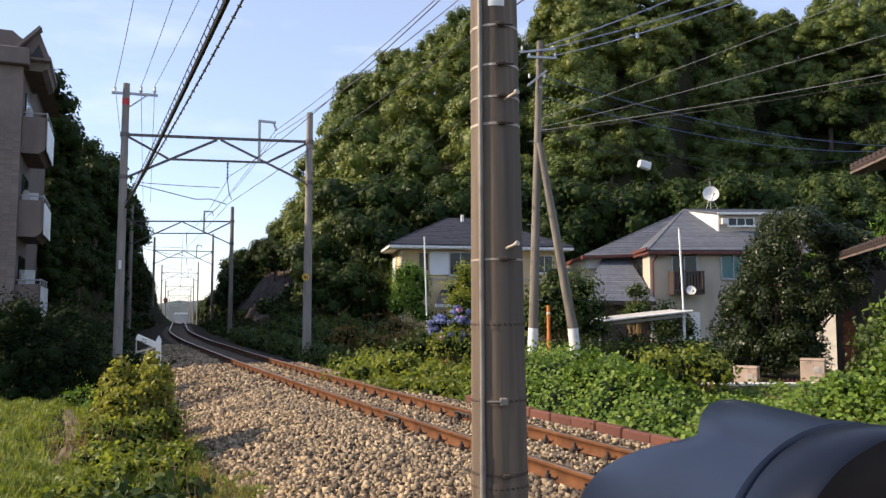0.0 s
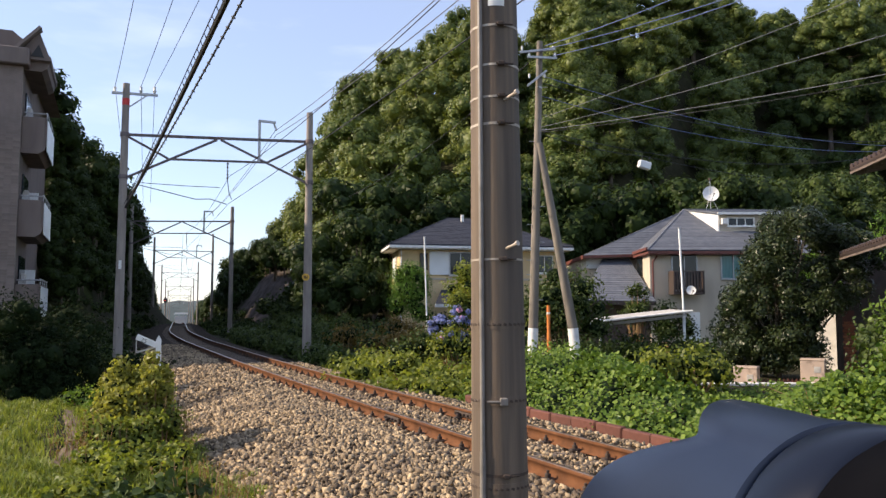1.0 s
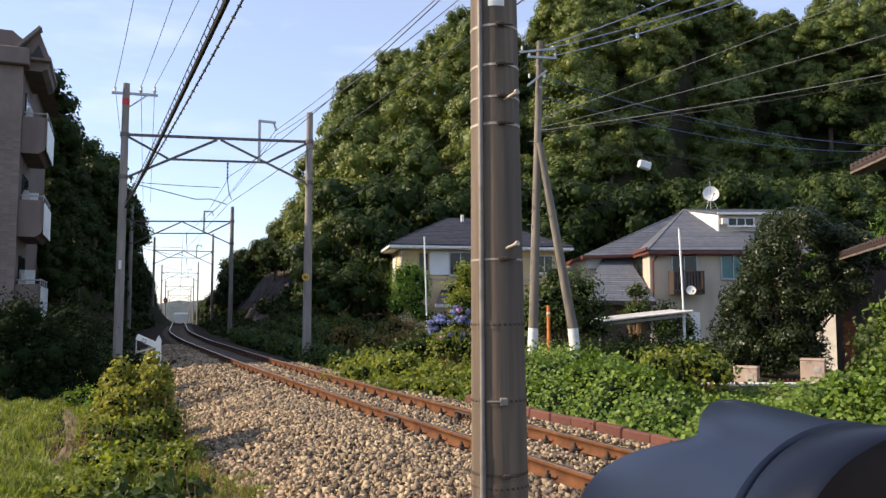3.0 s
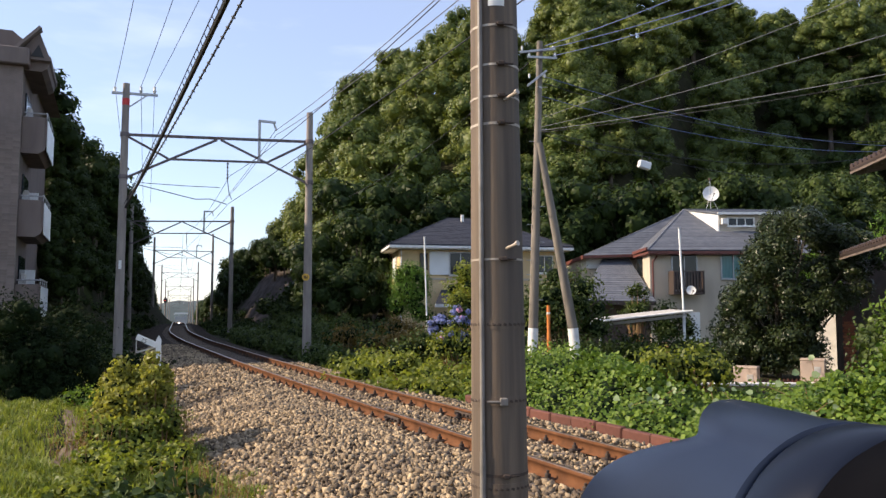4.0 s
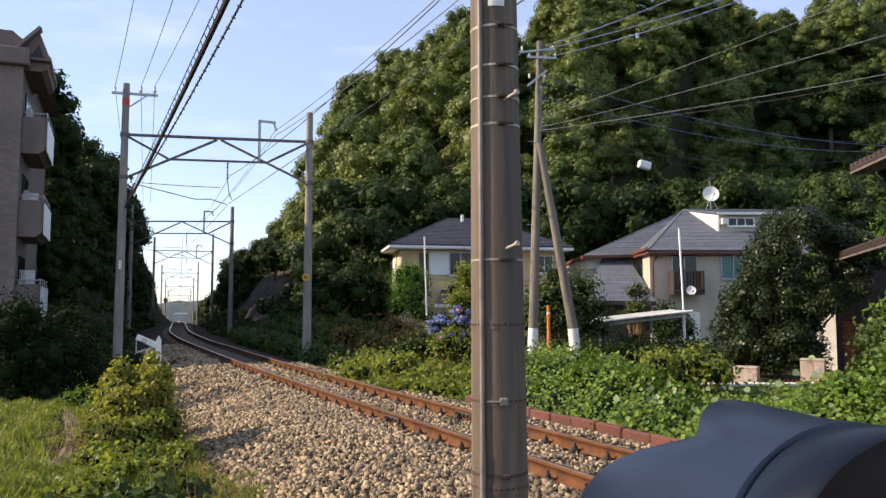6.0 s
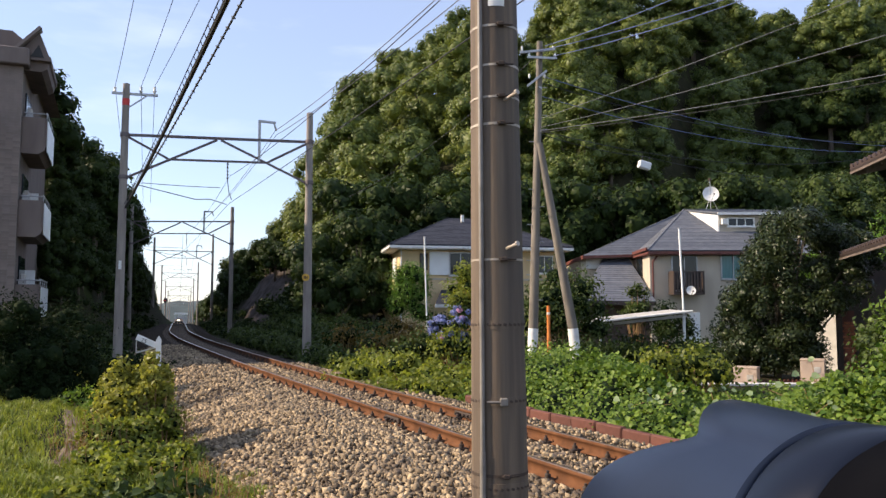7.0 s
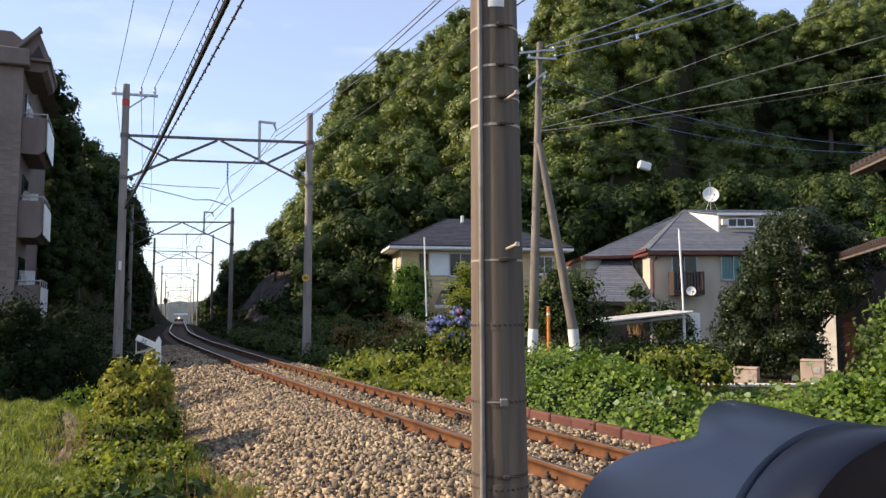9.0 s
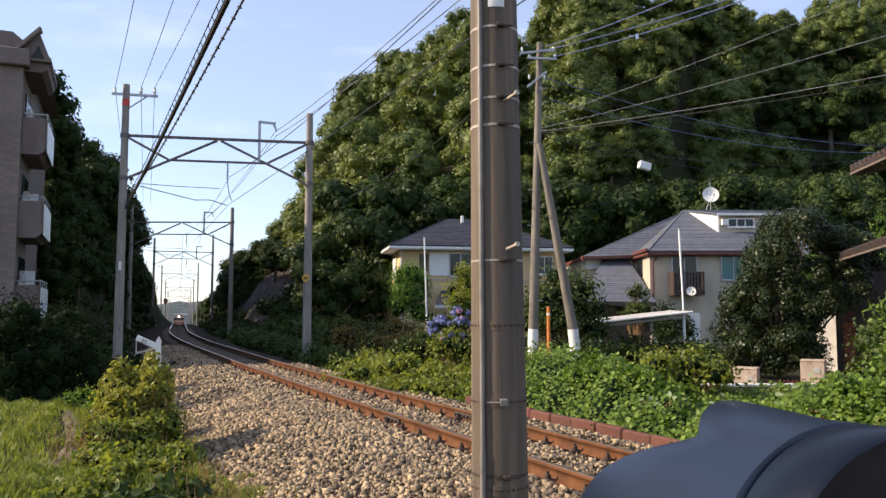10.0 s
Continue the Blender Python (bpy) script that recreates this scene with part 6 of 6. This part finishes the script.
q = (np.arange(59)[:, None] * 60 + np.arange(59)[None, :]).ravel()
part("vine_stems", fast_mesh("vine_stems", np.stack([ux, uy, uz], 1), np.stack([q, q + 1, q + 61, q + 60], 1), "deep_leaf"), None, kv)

# mounds where the vine climbs over itself
rng = np.random.default_rng(91)
for j in range(34):
    x, y = rng.uniform(1.2, 8.5), rng.uniform(8.5, 16.0)
    d = track_coords(np.array([x]), np.array([y]))[1][0]
    if d < 2.9 or y > 16.5 - 0.3 * max(x - 2.5, 0) or (x > 4.2 and y > 12.6):
        continue
    z = float(vine_height(np.array([x]), np.array([y]), np.array([d]))[0])
    bush("vine_mound", "heaped mound of broad-leaved vine on the bank", x, y, rng.uniform(0.45, 0.75), rng.uniform(0.4, 0.6), rng.uniform(0.4, 0.62), 560, 0.07, "kuzu_leaf", 900 + j, shape="broad", z=z - 0.24, category="vine", lobes=6, stems=False)

# loose sprays that the wind turns over, showing pale undersides
SPRAYS = []
rng = np.random.default_rng(55)
for k in range(26):
    pale = k % 2 == 0
    x, y = rng.uniform(2.6, 5.6), rng.uniform(9.4, 12.4)
    if k > 17:
        x, y = rng.uniform(5.6, 8.0), rng.uniform(11, 13)
    d = track_coords(np.array([x]), np.array([y]))[1][0]
    if d < 2.8:
        x += 1.2
        d += 1.1
    z = float(vine_height(np.array([x]), np.array([y]), np.array([d]))[0])
    n = 12
    p = rng.normal(0, 1, (n, 3)) * np.array([0.26, 0.2, 0.05])
    t = thing("vine_spray", "loose spray of vine leaves stirred by the wind", "vine", pose(x, y, z), "vine sprays")
    lv, lf = leaves(p, np.tile([0, 0.0, 1.0], (n, 1)), 0.095, rng, 1.0, 0.22, "broad")
    for i in range(n):
        part("leaf", fast_mesh("leaf", lv[i * 6:i * 6 + 6], np.array([[0, 1, 2, 3], [0, 3, 4, 5]]), "kuzu_pale" if pale else "kuzu_leaf"), None, t)
    ms = Mesher()
    for a in p[:5]:
        ms.tube([(0, 0, -0.25), (a[0] * 0.5, a[1] * 0.5, -0.05), tuple(a)], 0.005, 5)
    part("stem", ms, "stem", t)
    SPRAYS.append((t, x, y, z, pale, rng.uniform(0, 6.28)))

# a tall weed close to the camera; the wind bends one leaf into sight
near_weed = thing("tall_weed", "tall dark-leaved weed close by, moving in the wind", "weeds", pose(-0.86, 1.2, 0))
part("stem", Mesher().tube([(0.0, 0, height(-0.86, 1.2) - 0.05), (0.02, 0, 0.5), (0.06, 0, 1.12)], [0.008, 0.006, 0.004], 6), "stem", near_weed)
for px_, pz_, tilt, sz in ((0.1, 1.125, 10, 0.085), (0.03, 1.0, -150, 0.09), (0.06, 0.85, 40, 0.1), (0.0, 0.7, 170, 0.1), (0.05, 0.5, -20, 0.11)):
    a = radians(tilt)
    lf_ = Mesher()
    c0, s0 = math.cos(a), math.sin(a)
    pts_ = [(-0.5, 0), (-0.25, 0.42), (0.1, 0.38), (0.55, 0), (0.1, -0.38), (-0.25, -0.42)]
    lf_.add([(px_ + sz * (u * c0 - w * s0), sz * (u * s0 + w * c0) * 0.8, pz_ - abs(w) * sz * 0.25 + u * sz * 0.2) for u, w in pts_], [(0, 1, 2, 3), (0, 3, 4, 5)])
    part("leaf", lf_, "dark_leaf", near_weed, "broad dark green leaf")
# ---------------------------------------------------------------- another camera's lens hood close by
def lens_hood():
    A = Vector((-0.2, 0.97, -0.13)).normalized()
    t = thing("camera_lens", "blue-black satin lens with a flared petal hood", "camera lens", Matrix.Translation((0.137, 0.262, 1.421)) @ A.to_track_quat("Z", "Y").to_matrix().to_4x4())
    n = 144

    def shell(profile, name, mat, parent, label="", petal=0.0):
        """A turned body; its front edge may be cut into petals."""
        ms = Mesher()
        for s, r in profile:
            for j in range(n):
                a = 2 * math.pi * j / n
                cut = 0.0
                for c0, side in ((58, 1), (134, -1), (238, 1), (314, -1)):
                    off = side * ((math.degrees(a) - c0 + 180) % 360 - 180)
                    cut = max(cut, petal * math.exp(-(off / 32) ** 1.13 if off > 0 else -(-off / 17.6) ** 1.54) * max(0.0, s) / 0.096)
                rc = r - 0.13 * cut
                ms.v.append((rc * math.cos(a), rc * math.sin(a), s - cut))
        for k in range(len(profile) - 1):
            for j in range(n):
                ms.f.append((k * n + j, k * n + (j + 1) % n, (k + 1) * n + (j + 1) % n, (k + 1) * n + j))
        return part(name, ms, mat, parent, label, smooth=True)

    hood = shell([(0.0, 0.05), (0.0005, 0.0525), (0.0015, 0.0535), (0.03, 0.056), (0.06, 0.0605), (0.094, 0.0652), (0.0958, 0.0652), (0.096, 0.0645), (0.0955, 0.0638), (0.094, 0.0635), (0.06, 0.0565), (0.0, 0.05)], "hood", "hood", t, "petal-shaped satin black hood", 0.052)
    shell([(-0.004, 0.0508), (0.002, 0.0512)], "groove", "rubber", hood)
    shell([(-0.2, 0.0), (-0.2, 0.044), (-0.12, 0.046), (-0.05, 0.049), (-0.006, 0.05), (-0.004, 0.0495), (-0.004, 0.02)], "barrel", "rubber", t)
    shell([(-0.03, 0.0495), (-0.028, 0.0512), (-0.004, 0.053), (-0.0025, 0.0525), (-0.0035, 0.048)], "mount_ring", "ring", t)
    shell([(-0.12, 0.046), (-0.118, 0.051), (-0.034, 0.051), (-0.031, 0.0495)], "focus_ring", "rubber", t, "ribbed rubber focus ring")
    shell([(-0.003, 0.0), (-0.002, 0.03), (-0.001, 0.045)], "front_glass", "glass", t)
    part("stand_collar", Mesher().box((0, -0.07, -0.1), (0.03, 0.06, 0.05), bevel=0.006), "hood", t)
    return t


lens_hood()
stand = thing("tripod", "dark tripod carrying the camera lens", "tripod", pose(0.175, 0.15, 0))
part("column", Mesher().tube([(0, 0, 0.3), (0.01, 0, 1.3)], 0.014, 10), "rubber", stand)
for k in range(3):
    a = radians(40 + 120 * k)
    part("leg", Mesher().tube([(0, 0, 1.05), (0.42 * math.cos(a), 0.42 * math.sin(a), height(0.175, 0.15) - 0.02)], 0.013, 8), "rubber", stand)


# ---------------------------------------------------------------- train
def train_car(front):
    t = thing("train_car", "pale orange and red commuter train coming with lit headlamps" if front else "pale orange and red following train car", "train", pose(0, 0, -300))
    w = 1.4
    body = [(-w, 0.95), (w, 0.95), (w, 3.0), (w * 0.93, 3.35), (w * 0.6, 3.6), (-w * 0.6, 3.6), (-w * 0.93, 3.35), (-w, 3.0)]
    b = part("body", Mesher().prism(body, 19.5), "train", t, "pale orange painted car body")
    part("red_band", Mesher().box((0, -0.012, 1.35), (2.72, 0.02, 0.5)), "train_red", b)
    for x in (-0.85, 0.0, 0.85):
        part("windscreen", Mesher().box((x, -0.02, 2.45), (0.72, 0.03, 0.75), bevel=0.01), "glass", b)
    for x in (-0.13, 0.13):
        part("headlamp", Mesher().tube([(x, -0.06, 3.15), (x, 0.02, 3.15)], 0.09, 14), "lamp" if front else "porcelain", b, "lit round headlamp" if front else "")
    for sx in (-1, 1):
        for k in range(8):
            part("side_window", Mesher().box((sx * (w + 0.004), 1.6 + k * 2.3, 2.4), (0.02, 1.3, 0.8)), "glass", b)
    part("underframe", Mesher().box((0, 9.7, 0.72), (2.3, 18.5, 0.42)), "black", t)
    part("coupler", Mesher().box((0, -0.25, 0.85), (0.3, 0.5, 0.3), bevel=0.04), "iron", t)
    for y in (2.8, 16.5):
        for dy in (-1.0, 1.0):
            part("wheelset", Mesher().tube([(-0.56, y + dy, 0.43), (-0.5, y + dy, 0.43)], 0.43, 18).tube([(0.5, y + dy, 0.43), (0.56, y + dy, 0.43)], 0.43, 18).tube([(-0.5, y + dy, 0.43), (0.5, y + dy, 0.43)], 0.07, 8), "iron", t)
        part("bogie_frame", Mesher().box((0.75, y, 0.5), (0.12, 2.8, 0.25)).box((-0.75, y, 0.5), (0.12, 2.8, 0.25)), "black", t)
    part("pantograph_base", Mesher().box((0, 6, 3.72), (1.2, 1.6, 0.2)), "iron", t)
    return t


car_a, car_b = train_car(True), train_car(False)


def car_pose(y):
    """Where the front of a car stands when it passes depth y, tilted with the grade."""
    z = lambda v: float(np.interp(v, LINE[:, 1], LINE[:, 2]))
    x = float(np.interp(y, LINE[:, 1], LINE[:, 0]))
    pitch = math.degrees(math.atan2(z(y + 19) - z(y), 19 / 0.949))
    return pose(x, y, z(y), pitch, 0, heading(y))


def motions():
    """All that moves: the coming train and the wind in the vine."""
    times = [0, 1, 2, 3, 4, 5, 6, 7, 8, 9, 10]
    dist = lambda t: 224 + 20.5 * (10 - t)
    walk(car_a, [(t, car_pose(dist(t) * 0.949)) for t in times])
    walk(car_b, [(t, car_pose((dist(t) + 20) * 0.949)) for t in times])
    walk(near_weed, [(t, pose(-0.86 + dx, 1.2, 0, 0, dy, 0)) for t, dx, dy in
                     ((0, -0.1, -3), (1.5, -0.09, -2.5), (2.7, -0.1, -3), (3.8, -0.09, -2), (4.7, -0.06, -1), (5.0, 0.0, 1.2), (5.15, 0.02, 1.8), (5.3, 0.0, 1.2), (5.5, 0.045, 3.0),
                      (5.65, -0.01, 1.0), (5.8, -0.06, -1), (6.8, -0.09, -2.5), (8, -0.1, -3), (10, -0.1, -3))])
    for t, x, y, z, pale, ph in SPRAYS:
        rows = []
        for k in range(21):
            s = k * 0.5
            gust = 0.0 if s < 2.5 else min(1.0, (s - 2.5) / 1.3)
            if s > 8:
                gust *= 1 - 0.35 * (s - 8) / 2
            sway = math.sin(s * 2.6 + ph) + 0.5 * math.sin(s * 5.3 + 2 * ph)
            tilt = (8 + 48 * gust + 7 * sway) if pale else (25 + 10 * gust + 6 * sway)
            drop_ = -0.13 + 0.19 * gust if pale else 0.0
            rows.append((s, pose(x, y, z + drop_ + 0.01 * sway, tilt, -6 + 5 * math.sin(s * 2.1 + ph), 20 * math.sin(ph))))
        walk(t, rows)


motions()
